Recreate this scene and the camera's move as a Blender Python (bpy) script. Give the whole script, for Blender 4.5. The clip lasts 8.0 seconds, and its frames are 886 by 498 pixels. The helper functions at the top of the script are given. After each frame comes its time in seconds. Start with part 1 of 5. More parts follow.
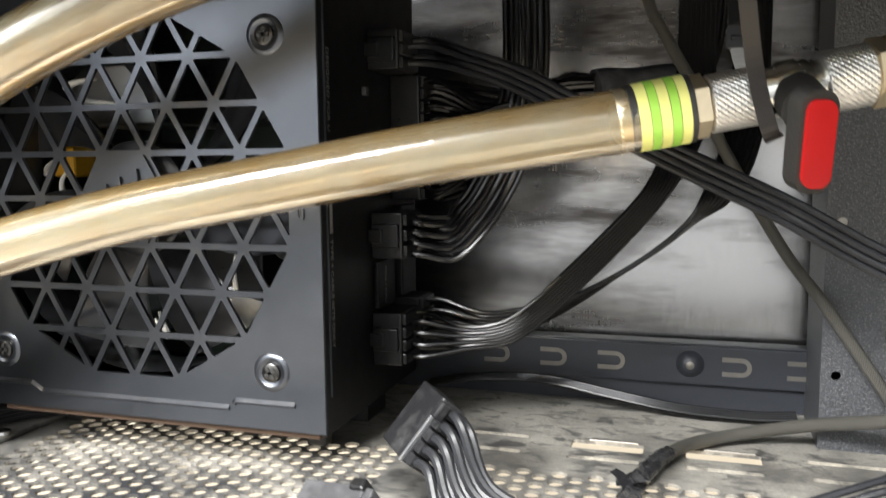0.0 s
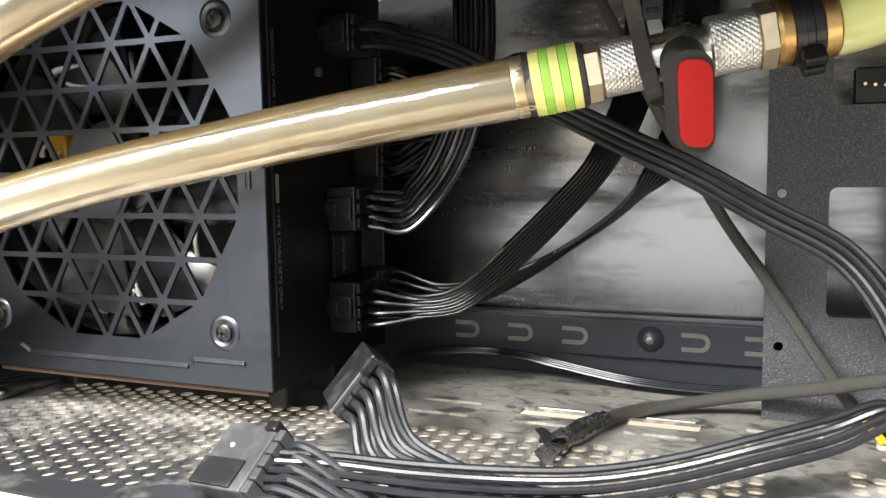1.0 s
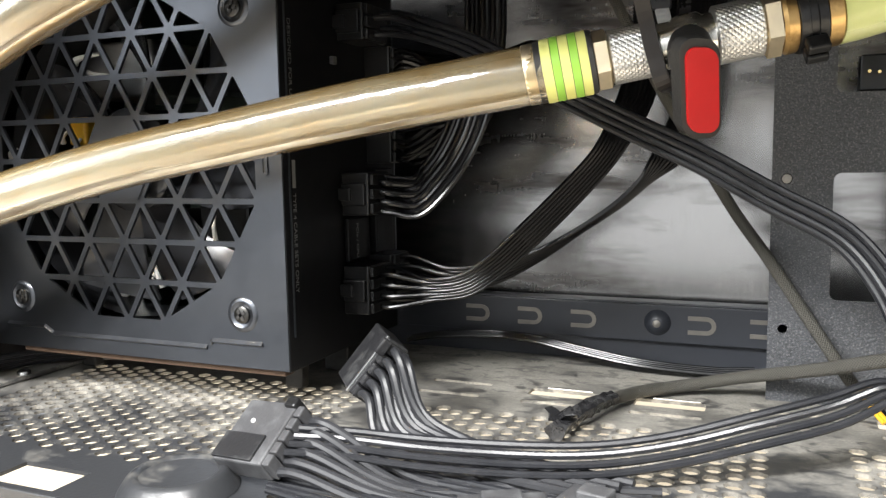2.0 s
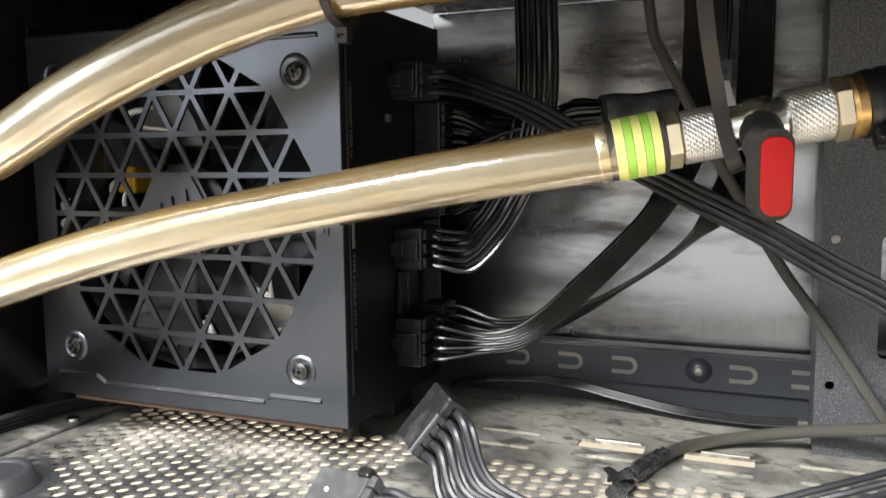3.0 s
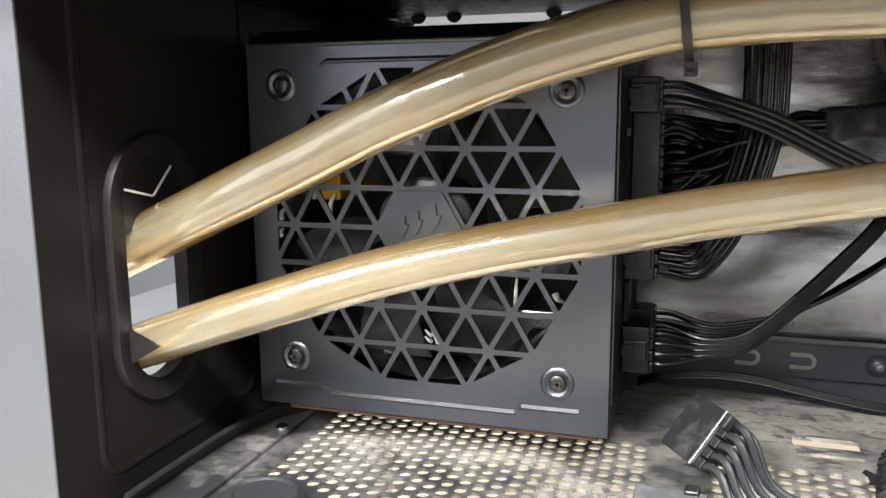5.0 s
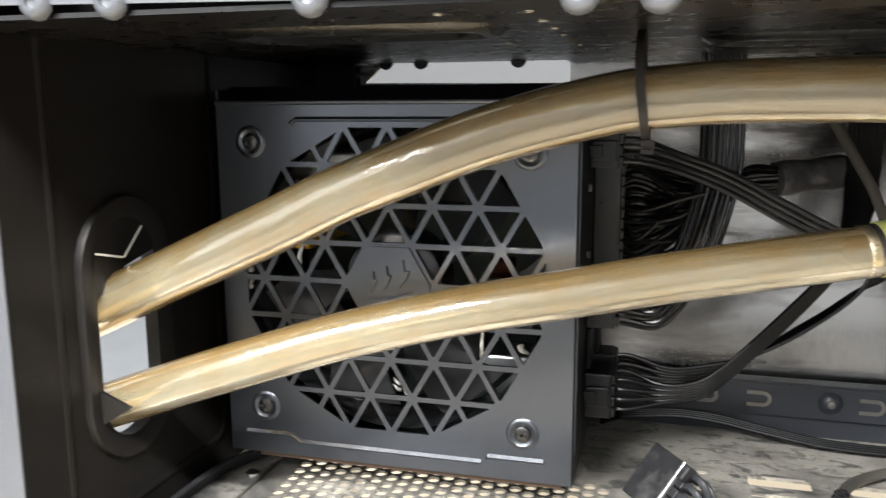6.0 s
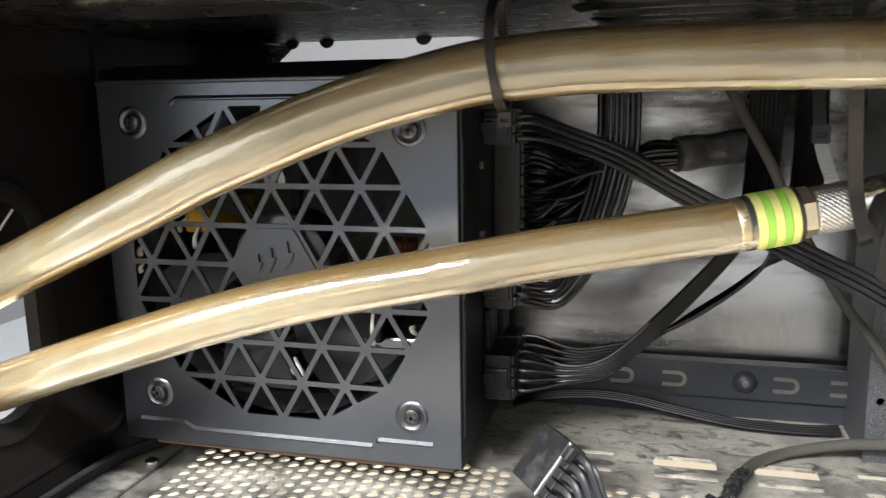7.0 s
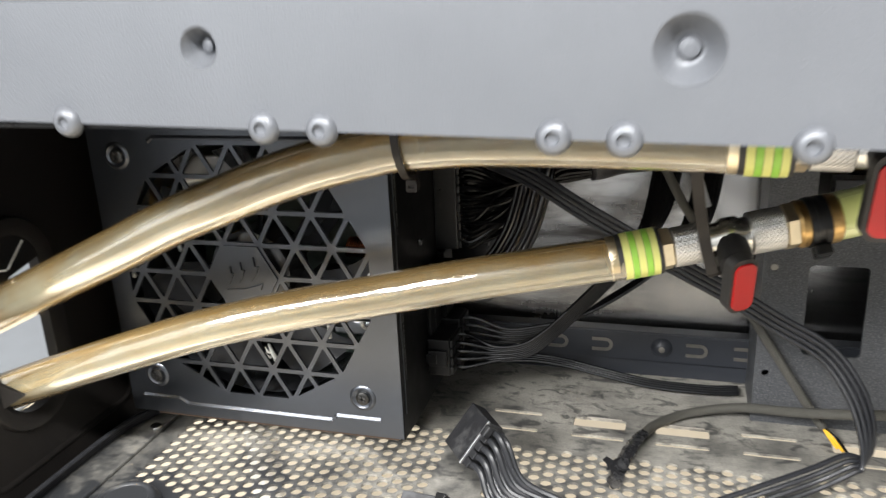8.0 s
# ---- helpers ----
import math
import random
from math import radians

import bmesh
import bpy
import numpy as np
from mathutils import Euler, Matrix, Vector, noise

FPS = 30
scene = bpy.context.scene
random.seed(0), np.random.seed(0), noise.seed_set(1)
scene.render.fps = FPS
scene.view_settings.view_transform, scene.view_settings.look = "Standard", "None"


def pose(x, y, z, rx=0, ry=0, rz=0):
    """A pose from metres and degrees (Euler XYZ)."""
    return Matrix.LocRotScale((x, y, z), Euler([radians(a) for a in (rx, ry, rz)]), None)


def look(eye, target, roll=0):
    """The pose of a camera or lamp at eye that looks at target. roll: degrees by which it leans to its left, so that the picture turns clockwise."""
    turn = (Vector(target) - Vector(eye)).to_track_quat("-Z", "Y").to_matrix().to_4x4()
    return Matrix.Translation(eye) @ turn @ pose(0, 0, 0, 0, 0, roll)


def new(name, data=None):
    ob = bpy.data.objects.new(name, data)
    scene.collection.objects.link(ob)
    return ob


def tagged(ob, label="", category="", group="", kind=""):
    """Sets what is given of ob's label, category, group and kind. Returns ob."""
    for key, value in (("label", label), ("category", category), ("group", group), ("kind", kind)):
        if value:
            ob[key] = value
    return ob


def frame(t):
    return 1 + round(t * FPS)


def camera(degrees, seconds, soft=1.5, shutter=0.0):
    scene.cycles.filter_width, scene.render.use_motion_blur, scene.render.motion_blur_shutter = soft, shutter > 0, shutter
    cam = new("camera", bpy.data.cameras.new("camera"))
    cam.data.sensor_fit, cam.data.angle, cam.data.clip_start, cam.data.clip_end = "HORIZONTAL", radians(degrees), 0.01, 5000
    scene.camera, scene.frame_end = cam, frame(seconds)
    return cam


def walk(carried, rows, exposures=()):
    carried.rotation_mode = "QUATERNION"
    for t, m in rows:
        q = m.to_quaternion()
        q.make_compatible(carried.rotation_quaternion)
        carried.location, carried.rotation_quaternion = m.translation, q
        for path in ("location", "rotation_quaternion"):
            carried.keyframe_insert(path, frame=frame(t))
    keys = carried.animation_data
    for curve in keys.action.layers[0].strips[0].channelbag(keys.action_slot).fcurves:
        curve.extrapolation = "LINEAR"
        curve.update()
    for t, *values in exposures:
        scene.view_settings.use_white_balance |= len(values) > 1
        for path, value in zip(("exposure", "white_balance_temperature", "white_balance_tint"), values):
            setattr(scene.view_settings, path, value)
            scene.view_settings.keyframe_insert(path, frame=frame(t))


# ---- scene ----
cam = camera(57.0, 8.0, soft=1.3, shutter=0.4)
METRES, EYE, TILT, LEAN, TURN = 0.371, 0.1044, 0.0, 0.0, 17.3
OX, OY = 0.12, -0.23
ROWS = [
    (0.0, 0.0, 0.0, 0.0, -0.06, -6.43, 0.56),
    (0.5, 0.0758, -0.0159, -0.043, 3.5, -5.95, 0.75),
    (1.0, 0.1166, -0.0371, -0.0338, 4.71, -5.72, 0.9),
    (2.5, 0.0866, -0.0782, -0.0283, 5.44, -7.03, 1.0),
    (3.0, 0.0544, -0.0684, 0.0239, 4.75, -6.62, 0.66),
    (3.5, 0.0003, -0.0643, 0.06, 2.89, -8.29, 0.53),
    (4.0, -0.1013, -0.063, 0.0776, 2.89, -9.28, 0.58),
    (4.5, -0.1921, -0.0658, 0.0856, 2.1, -10.32, 0.76),
    (6.0, -0.2551, -0.0963, 0.1445, -1.9, -9.77, 0.26),
    (6.5, -0.1964, -0.0947, 0.1294, -2.72, -10.29, 0.59),
    (7.0, -0.147, -0.0842, 0.1318, -2.52, -10.59, 0.95),
    (7.5, -0.086, -0.1078, 0.1488, -1.77, -13.1, 1.45),
    (8.0, -0.0534, -0.1973, 0.2983, -1.42, -18.45, 2.4),
]
PATH = [(t, pose(OX, OY, EYE, TILT, LEAN, TURN) @ pose(METRES * x, METRES * y, METRES * z, 90 + pitch, roll, yaw)) for t, x, y, z, yaw, pitch, roll in ROWS]
PATH += [
    (1.2, look((0.169, -0.232, 0.096), (-0.615, 1.594, -0.133), -1.1)),
    (2.3, look((0.163, -0.244, 0.090), (-0.597, 1.592, -0.137), -0.9)),
    (4.7, look((0.046, -0.281, 0.133), (-0.585, 1.585, -0.213), -0.6)),
    (5.8, look((0.034, -0.295, 0.155), (-0.511, 1.601, -0.174), -0.2)),
    (7.7, look((0.106, -0.282, 0.176), (-0.413, 1.579, -0.340), -1.6)),
]
walk(cam, sorted(PATH, key=lambda row: row[0]), exposures=((0.0, 0.54), (2.5, 0.54), (3.5, 0.46), (6.0, 0.38), (7.4, 0.48), (8.0, 0.15)))

from mathutils.geometry import delaunay_2d_cdt

# ---- light ----
world = bpy.data.worlds.new("room_air")
world.use_nodes = True
world.node_tree.nodes["Background"].inputs[0].default_value = (0.9, 0.95, 1.0, 1)
world.node_tree.nodes["Background"].inputs[1].default_value = 0.05
scene.world = world


def area_lamp(name, eye, target, sx, sy, watts, colour):
    data = bpy.data.lights.new(name, "AREA")
    data.shape, data.size, data.size_y, data.energy, data.color = "RECTANGLE", sx, sy, watts, colour
    ob = new(name, data)
    ob.matrix_world = look(eye, target)
    return ob


area_lamp("tube_light_front", (-0.60, -1.62, 1.16), (0.05, 0.0, 0.08), 0.9, 0.28, 74, (0.985, 0.985, 0.985))
area_lamp("tube_light_top", (0.62, -1.28, 1.58), (0.10, -0.05, 0.0), 1.2, 0.14, 122, (0.99, 0.98, 0.965))
# fill lamp added to brighten the desk seen through the floor holes
area_lamp("back_fill_light", (0.30, 0.76, 1.75), (0.15, 0.56, 0.0), 1.5, 0.3, 28, (1.0, 0.955, 0.88))
# added low fill from the left for the supply's face; no window is known
area_lamp("low_fill_light", (-1.10, -1.55, 0.50), (0.05, 0.0, 0.12), 1.0, 0.8, 8, (0.93, 0.965, 1.0))


# ---- materials ----
def material(name, colour, rough=0.5, metal=0.0, vary=0.25, scale=60.0, bump=0.0, bump_scale=600.0, stain=None, stain_at=(0.5, 0.65),
             stain_scale=25.0, stain_rough=0.9, stretch=(1, 1, 1), coat=0.0, transmission=0.0, ior=1.45, spec=0.5, stain_detail=8, stain_stretch=None):
    m = bpy.data.materials.new(name)
    m.use_nodes = True
    nt = m.node_tree
    n, l = nt.nodes, nt.links
    b = n["Principled BSDF"]
    tc = n.new("ShaderNodeTexCoord")
    mp = n.new("ShaderNodeMapping")
    mp.inputs["Scale"].default_value = stretch
    l.new(tc.outputs["Object"], mp.inputs[0])
    no = n.new("ShaderNodeTexNoise")
    no.inputs["Scale"].default_value, no.inputs["Detail"].default_value = scale, 5
    l.new(mp.outputs[0], no.inputs["Vector"])
    mix = n.new("ShaderNodeMix")
    mix.data_type = "RGBA"
    mix.inputs["A"].default_value = (*[c * (1 - vary) for c in colour], 1)
    mix.inputs["B"].default_value = (*[min(1, c * (1 + vary)) for c in colour], 1)
    l.new(no.outputs["Fac"], mix.inputs["Factor"])
    out = mix.outputs["Result"]
    ra = n.new("ShaderNodeMapRange")
    ra.inputs["To Min"].default_value, ra.inputs["To Max"].default_value = max(0.02, rough * 0.8), min(1, rough * 1.2)
    l.new(no.outputs["Fac"], ra.inputs["Value"])
    rough_out = ra.outputs["Result"]
    if stain:
        sn = n.new("ShaderNodeTexNoise")
        sn.inputs["Scale"].default_value, sn.inputs["Detail"].default_value, sn.inputs["Roughness"].default_value = stain_scale, stain_detail, 0.65
        if stain_stretch:
            ms = n.new("ShaderNodeMapping")
            ms.inputs["Scale"].default_value = stain_stretch
            l.new(tc.outputs["Object"], ms.inputs[0])
            l.new(ms.outputs[0], sn.inputs["Vector"])
        else:
            l.new(mp.outputs[0], sn.inputs["Vector"])
        sr = n.new("ShaderNodeMapRange")
        sr.inputs["From Min"].default_value, sr.inputs["From Max"].default_value = stain_at
        l.new(sn.outputs["Fac"], sr.inputs["Value"])
        sm = n.new("ShaderNodeMix")
        sm.data_type = "RGBA"
        sm.inputs["B"].default_value = (*stain, 1)
        l.new(sr.outputs["Result"], sm.inputs["Factor"])
        l.new(out, sm.inputs["A"])
        out = sm.outputs["Result"]
        rm = n.new("ShaderNodeMix")
        rm.inputs["B"].default_value = stain_rough
        l.new(sr.outputs["Result"], rm.inputs["Factor"])
        l.new(rough_out, rm.inputs["A"])
        rough_out = rm.outputs["Result"]
    l.new(out, b.inputs["Base Color"])
    l.new(rough_out, b.inputs["Roughness"])
    b.inputs["Metallic"].default_value = metal
    b.inputs["Coat Weight"].default_value = coat
    b.inputs["Coat Roughness"].default_value = 0.06
    b.inputs["Transmission Weight"].default_value = transmission
    b.inputs["IOR"].default_value = ior
    b.inputs["Specular IOR Level"].default_value = spec
    if bump:
        bn = n.new("ShaderNodeTexNoise")
        bn.inputs["Scale"].default_value, bn.inputs["Detail"].default_value = bump_scale, 3
        l.new(mp.outputs[0], bn.inputs["Vector"])
        bp = n.new("ShaderNodeBump")
        bp.inputs["Strength"].default_value, bp.inputs["Distance"].default_value = bump, 0.0005
        l.new(bn.outputs["Fac"], bp.inputs["Height"])
        l.new(bp.outputs[0], b.inputs["Normal"])
    return m


def braid_material(name, dark, light):
    m = bpy.data.materials.new(name)
    m.use_nodes = True
    n, l = m.node_tree.nodes, m.node_tree.links
    b = n["Principled BSDF"]
    tc = n.new("ShaderNodeTexCoord")
    waves = []
    for turn in (45, -45):
        mp = n.new("ShaderNodeMapping")
        mp.inputs["Rotation"].default_value = (0, 0, radians(turn))
        mp.inputs["Scale"].default_value = (1, 1, 1)
        l.new(tc.outputs["UV"], mp.inputs[0])
        w = n.new("ShaderNodeTexWave")
        w.inputs["Scale"].default_value = 430
        w.inputs["Distortion"].default_value = 0.6
        l.new(mp.outputs[0], w.inputs["Vector"])
        waves.append(w)
    mx = n.new("ShaderNodeMath")
    mx.operation = "MAXIMUM"
    l.new(waves[0].outputs["Fac"], mx.inputs[0])
    l.new(waves[1].outputs["Fac"], mx.inputs[1])
    mix = n.new("ShaderNodeMix")
    mix.data_type = "RGBA"
    mix.inputs["A"].default_value, mix.inputs["B"].default_value = (*dark, 1), (*light, 1)
    l.new(mx.outputs[0], mix.inputs["Factor"])
    l.new(mix.outputs["Result"], b.inputs["Base Color"])
    b.inputs["Roughness"].default_value = 0.6
    bp = n.new("ShaderNodeBump")
    bp.inputs["Strength"].default_value, bp.inputs["Distance"].default_value = 0.8, 0.0005
    l.new(mx.outputs[0], bp.inputs["Height"])
    l.new(bp.outputs[0], b.inputs["Normal"])
    return m


def hose_material(name, clear, brown):
    """Old clear hose: milky, streaked lengthwise; brown of light absorbed at its thick edges painted along top,
    underside and back.
    """
    m = bpy.data.materials.new(name)
    m.use_nodes = True
    n, l = m.node_tree.nodes, m.node_tree.links
    b = n["Principled BSDF"]
    tc = n.new("ShaderNodeTexCoord")
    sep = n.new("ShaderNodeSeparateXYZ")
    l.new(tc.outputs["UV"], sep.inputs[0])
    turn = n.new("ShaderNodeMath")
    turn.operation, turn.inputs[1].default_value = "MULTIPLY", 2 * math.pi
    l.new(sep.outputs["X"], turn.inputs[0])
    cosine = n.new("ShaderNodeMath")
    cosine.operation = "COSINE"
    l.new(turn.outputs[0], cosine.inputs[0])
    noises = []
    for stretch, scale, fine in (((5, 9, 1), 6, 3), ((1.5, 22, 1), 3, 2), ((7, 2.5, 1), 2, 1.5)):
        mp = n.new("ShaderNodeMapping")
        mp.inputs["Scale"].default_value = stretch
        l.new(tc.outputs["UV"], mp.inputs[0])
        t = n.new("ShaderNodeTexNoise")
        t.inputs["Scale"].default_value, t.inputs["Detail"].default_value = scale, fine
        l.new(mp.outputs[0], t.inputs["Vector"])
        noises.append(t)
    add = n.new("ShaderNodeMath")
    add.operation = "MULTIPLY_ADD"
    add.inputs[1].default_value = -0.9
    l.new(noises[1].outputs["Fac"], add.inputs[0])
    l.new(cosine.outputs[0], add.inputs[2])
    # angle round the hose sets the brown, in place of absorption in the wall
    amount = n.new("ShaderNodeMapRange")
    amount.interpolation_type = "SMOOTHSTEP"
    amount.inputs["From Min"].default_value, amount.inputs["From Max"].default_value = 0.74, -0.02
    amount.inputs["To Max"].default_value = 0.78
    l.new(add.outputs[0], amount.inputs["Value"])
    streak = n.new("ShaderNodeMix")
    streak.data_type = "RGBA"
    streak.inputs["A"].default_value = (*[c * 0.88 for c in clear], 1)
    streak.inputs["B"].default_value = (*[min(1, c * 1.12) for c in clear], 1)
    spread = n.new("ShaderNodeMapRange")
    spread.inputs["From Min"].default_value, spread.inputs["From Max"].default_value = 0.34, 0.66
    l.new(noises[2].outputs["Fac"], spread.inputs["Value"])
    l.new(spread.outputs["Result"], streak.inputs["Factor"])
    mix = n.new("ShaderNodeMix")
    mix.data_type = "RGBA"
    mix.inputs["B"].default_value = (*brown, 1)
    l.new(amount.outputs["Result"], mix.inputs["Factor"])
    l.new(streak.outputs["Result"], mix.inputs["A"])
    spots = n.new("ShaderNodeMapping")
    spots.inputs["Scale"].default_value = (16, 300, 1)
    l.new(tc.outputs["UV"], spots.inputs[0])
    dirt = n.new("ShaderNodeTexNoise")
    dirt.inputs["Scale"].default_value, dirt.inputs["Detail"].default_value = 1.0, 4
    l.new(spots.outputs[0], dirt.inputs["Vector"])
    speck = n.new("ShaderNodeMapRange")
    speck.inputs["From Min"].default_value, speck.inputs["From Max"].default_value, speck.inputs["To Max"].default_value = 0.68, 0.80, 0.5
    l.new(dirt.outputs["Fac"], speck.inputs["Value"])
    grime = n.new("ShaderNodeMix")
    grime.data_type = "RGBA"
    grime.inputs["B"].default_value = (0.16, 0.13, 0.07, 1)
    l.new(speck.outputs["Result"], grime.inputs["Factor"])
    l.new(mix.outputs["Result"], grime.inputs["A"])
    l.new(grime.outputs["Result"], b.inputs["Base Color"])
    b.inputs["Roughness"].default_value = 0.2
    b.inputs["IOR"].default_value = 1.40
    b.inputs["Specular IOR Level"].default_value = 0.3
    b.inputs["Transmission Weight"].default_value = 0.76
    ripple = n.new("ShaderNodeBump")
    ripple.inputs["Strength"].default_value, ripple.inputs["Distance"].default_value = 0.22, 0.0006
    l.new(noises[2].outputs["Fac"], ripple.inputs["Height"])
    l.new(ripple.outputs[0], b.inputs["Normal"])
    b.inputs["Coat Weight"].default_value = 1.0
    b.inputs["Coat Roughness"].default_value = 0.045
    b.inputs["Coat Tint"].default_value = (0.98, 0.96, 0.90, 1)
    bp = n.new("ShaderNodeBump")
    bp.inputs["Strength"].default_value, bp.inputs["Distance"].default_value = 0.25, 0.0008
    l.new(noises[0].outputs["Fac"], bp.inputs["Height"])
    l.new(bp.outputs[0], b.inputs["Coat Normal"])
    return m


def steel_material(name, colour, rough):
    """Bare rolled sheet: fine streaks along x and cloudy patches."""
    m = material(name, colour, rough, metal=1.0, vary=0.17, scale=260, stretch=(4, 1, 0.5), stain=(0.085, 0.078, 0.073), stain_at=(0.43, 0.68),
                 stain_scale=11, stain_rough=0.30, stain_detail=4, stain_stretch=(1, 1, 4.5))
    return m


def dust_material(name, paint, dust):
    """Black paint under a patchy film of dust, rubbed through in smudges and fine scratches."""
    m = bpy.data.materials.new(name)
    m.use_nodes = True
    n, l = m.node_tree.nodes, m.node_tree.links
    b = n["Principled BSDF"]
    tc = n.new("ShaderNodeTexCoord")

    def noise(scale, detail, rough, stretch=(1, 1, 1), turn=0.0, twist=0.0):
        mp = n.new("ShaderNodeMapping")
        mp.inputs["Scale"].default_value = stretch
        mp.inputs["Rotation"].default_value = (0, 0, radians(turn))
        l.new(tc.outputs["Object"], mp.inputs[0])
        t = n.new("ShaderNodeTexNoise")
        t.inputs["Scale"].default_value, t.inputs["Detail"].default_value, t.inputs["Roughness"].default_value, t.inputs["Distortion"].default_value = scale, detail, rough, twist
        l.new(mp.outputs[0], t.inputs["Vector"])
        return t.outputs["Fac"]

    def span(value, a, b_, lo=0.0, hi=1.0):
        r = n.new("ShaderNodeMapRange")
        r.inputs["From Min"].default_value, r.inputs["From Max"].default_value, r.inputs["To Min"].default_value, r.inputs["To Max"].default_value = a, b_, lo, hi
        l.new(value, r.inputs["Value"])
        return r.outputs["Result"]

    def times(a, c):
        k = n.new("ShaderNodeMath")
        k.operation = "MULTIPLY"
        l.new(a, k.inputs[0])
        l.new(c, k.inputs[1])
        return k.outputs[0]

    where = n.new("ShaderNodeSeparateXYZ")
    l.new(tc.outputs["Object"], where.inputs[0])
    deep = n.new("ShaderNodeMath")
    deep.operation, deep.inputs[1].default_value = "MULTIPLY_ADD", 2.6
    l.new(where.outputs["Y"], deep.inputs[0])
    l.new(noise(27, 8, 0.65), deep.inputs[2])
    film = span(deep.outputs[0], 0.38, 0.76)
    smudge = span(noise(75, 4, 0.6, (1, 1.7, 1), 20, 1.2), 0.36, 0.47, 0.25, 1.0)
    scratch = span(noise(120, 3, 0.5, (1, 14, 1), -18), 0.30, 0.40, 0.45, 1.0)
    grain = span(noise(900, 3, 0.6), 0.25, 0.75, 0.72, 1.15)
    amount = times(times(film, smudge), times(scratch, grain))
    mix = n.new("ShaderNodeMix")
    mix.data_type = "RGBA"
    mix.inputs["A"].default_value, mix.inputs["B"].default_value = (*paint, 1), (*dust, 1)
    l.new(amount, mix.inputs["Factor"])
    l.new(mix.outputs["Result"], b.inputs["Base Color"])
    l.new(span(amount, 0.0, 0.7, 0.36, 0.95), b.inputs["Roughness"])
    bp = n.new("ShaderNodeBump")
    bp.inputs["Strength"].default_value, bp.inputs["Distance"].default_value = 0.2, 0.0003
    l.new(noise(700, 3, 0.5), bp.inputs["Height"])
    l.new(bp.outputs[0], b.inputs["Normal"])
    return m


M_PSU = material("psu_paint", (0.094, 0.100, 0.112), 0.31, metal=0.92, vary=0.05, scale=250, bump=0.05, bump_scale=3000, stain=(0.2, 0.2, 0.2), stain_at=(0.78, 0.86), stain_scale=500)
M_RAIL = material("satin_rail_paint", (0.030, 0.033, 0.040), 0.36, vary=0.06, spec=0.6, scale=120, bump=0.03, bump_scale=1500)
M_PSU_SIDE = material("psu_side_label", (0.0048, 0.0048, 0.0052), 0.45, spec=0.18, vary=0.2, scale=120, stain=(0.05, 0.047, 0.044), stain_at=(0.72, 0.95), stain_scale=220)
M_BLACK = material("case_paint", (0.0080, 0.0071, 0.0066), 0.38, spec=0.2, vary=0.2, scale=90, bump=0.25, bump_scale=1800, stain=(0.012, 0.010, 0.008), stain_at=(0.6, 0.95), stain_scale=30, stain_rough=0.6)
M_PANEL = material("textured_paint", (0.05, 0.0525, 0.057), 0.36, vary=0.55, scale=900, bump=0.9, bump_scale=1500, stain=(0.115, 0.115, 0.118), stain_at=(0.52, 0.70), stain_scale=1300, stain_detail=1, stain_rough=0.45)
M_DUST = dust_material("dusty_paint", (0.024, 0.025, 0.027), (0.32, 0.304, 0.265))
M_GREY = material("grey_frame_paint", (0.098, 0.103, 0.113), 0.4, metal=0.3, vary=0.06, scale=30, bump=0.2, bump_scale=1500)
M_STEEL = steel_material("bare_steel", (0.47, 0.465, 0.46), 0.22)
M_BRIGHT = material("bright_steel", (0.75, 0.75, 0.74), 0.22, metal=1.0, vary=0.08, scale=200, bump=0.1, bump_scale=600)
M_SCREW = material("screw_steel", (0.07, 0.068, 0.064), 0.3, metal=1.0, vary=0.12, scale=300)
M_SHELF = material("black_shelf_paint", (0.006, 0.0055, 0.0053), 0.28, vary=0.2, scale=90, spec=0.42, bump=0.03, bump_scale=900)
# brighter copy of the shelf paint; the ovals' highlights are put into it
M_RIDGE_LIT = material("lit_ridge_paint", (0.13, 0.128, 0.126), 0.27, metal=1.0, vary=0.35, scale=40)
M_HOOK = material("dull_pressed_steel", (0.24, 0.225, 0.20), 0.4, metal=0.8, vary=0.3, scale=200)
M_KNURL = material("knurled_aluminium", (0.66, 0.65, 0.63), 0.36, metal=1.0, vary=0.08, scale=200)
M_GREYTIE = material("grey_nylon", (0.25, 0.255, 0.26), 0.45, vary=0.1, scale=200)
M_BRASS = material("brass", (0.72, 0.62, 0.44), 0.4, metal=1.0, vary=0.15, scale=250, stain=(0.3, 0.2, 0.1), stain_at=(0.6, 0.9), stain_scale=120, stain_rough=0.5)
M_AMBER_BRASS = material("tarnished_brass", (0.52, 0.34, 0.14), 0.35, metal=1.0, vary=0.2, scale=250, stain=(0.2, 0.11, 0.04), stain_at=(0.5, 0.8), stain_scale=150, stain_rough=0.5)
M_NICKEL = material("nickel", (0.62, 0.61, 0.57), 0.26, metal=1.0, vary=0.1, scale=250)
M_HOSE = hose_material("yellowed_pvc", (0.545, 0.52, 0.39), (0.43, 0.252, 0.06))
M_LIME = material("lime_pvc", (0.72, 0.76, 0.3), 0.3, vary=0.1, scale=90, transmission=0.35, ior=1.38, coat=0.4)
M_YELLOW = material("yellow_tape", (0.60, 0.60, 0.19), 0.42, vary=0.08, scale=200)
M_GREEN = material("green_tape", (0.26, 0.50, 0.06), 0.42, vary=0.08, scale=200)
M_RED = material("red_plastic", (0.37, 0.008, 0.009), 0.33, vary=0.12, scale=150, bump=0.06, bump_scale=500)
M_RUBBER = material("black_rubber", (0.02, 0.019, 0.018), 0.55, vary=0.2, scale=150, bump=0.3, bump_scale=900)
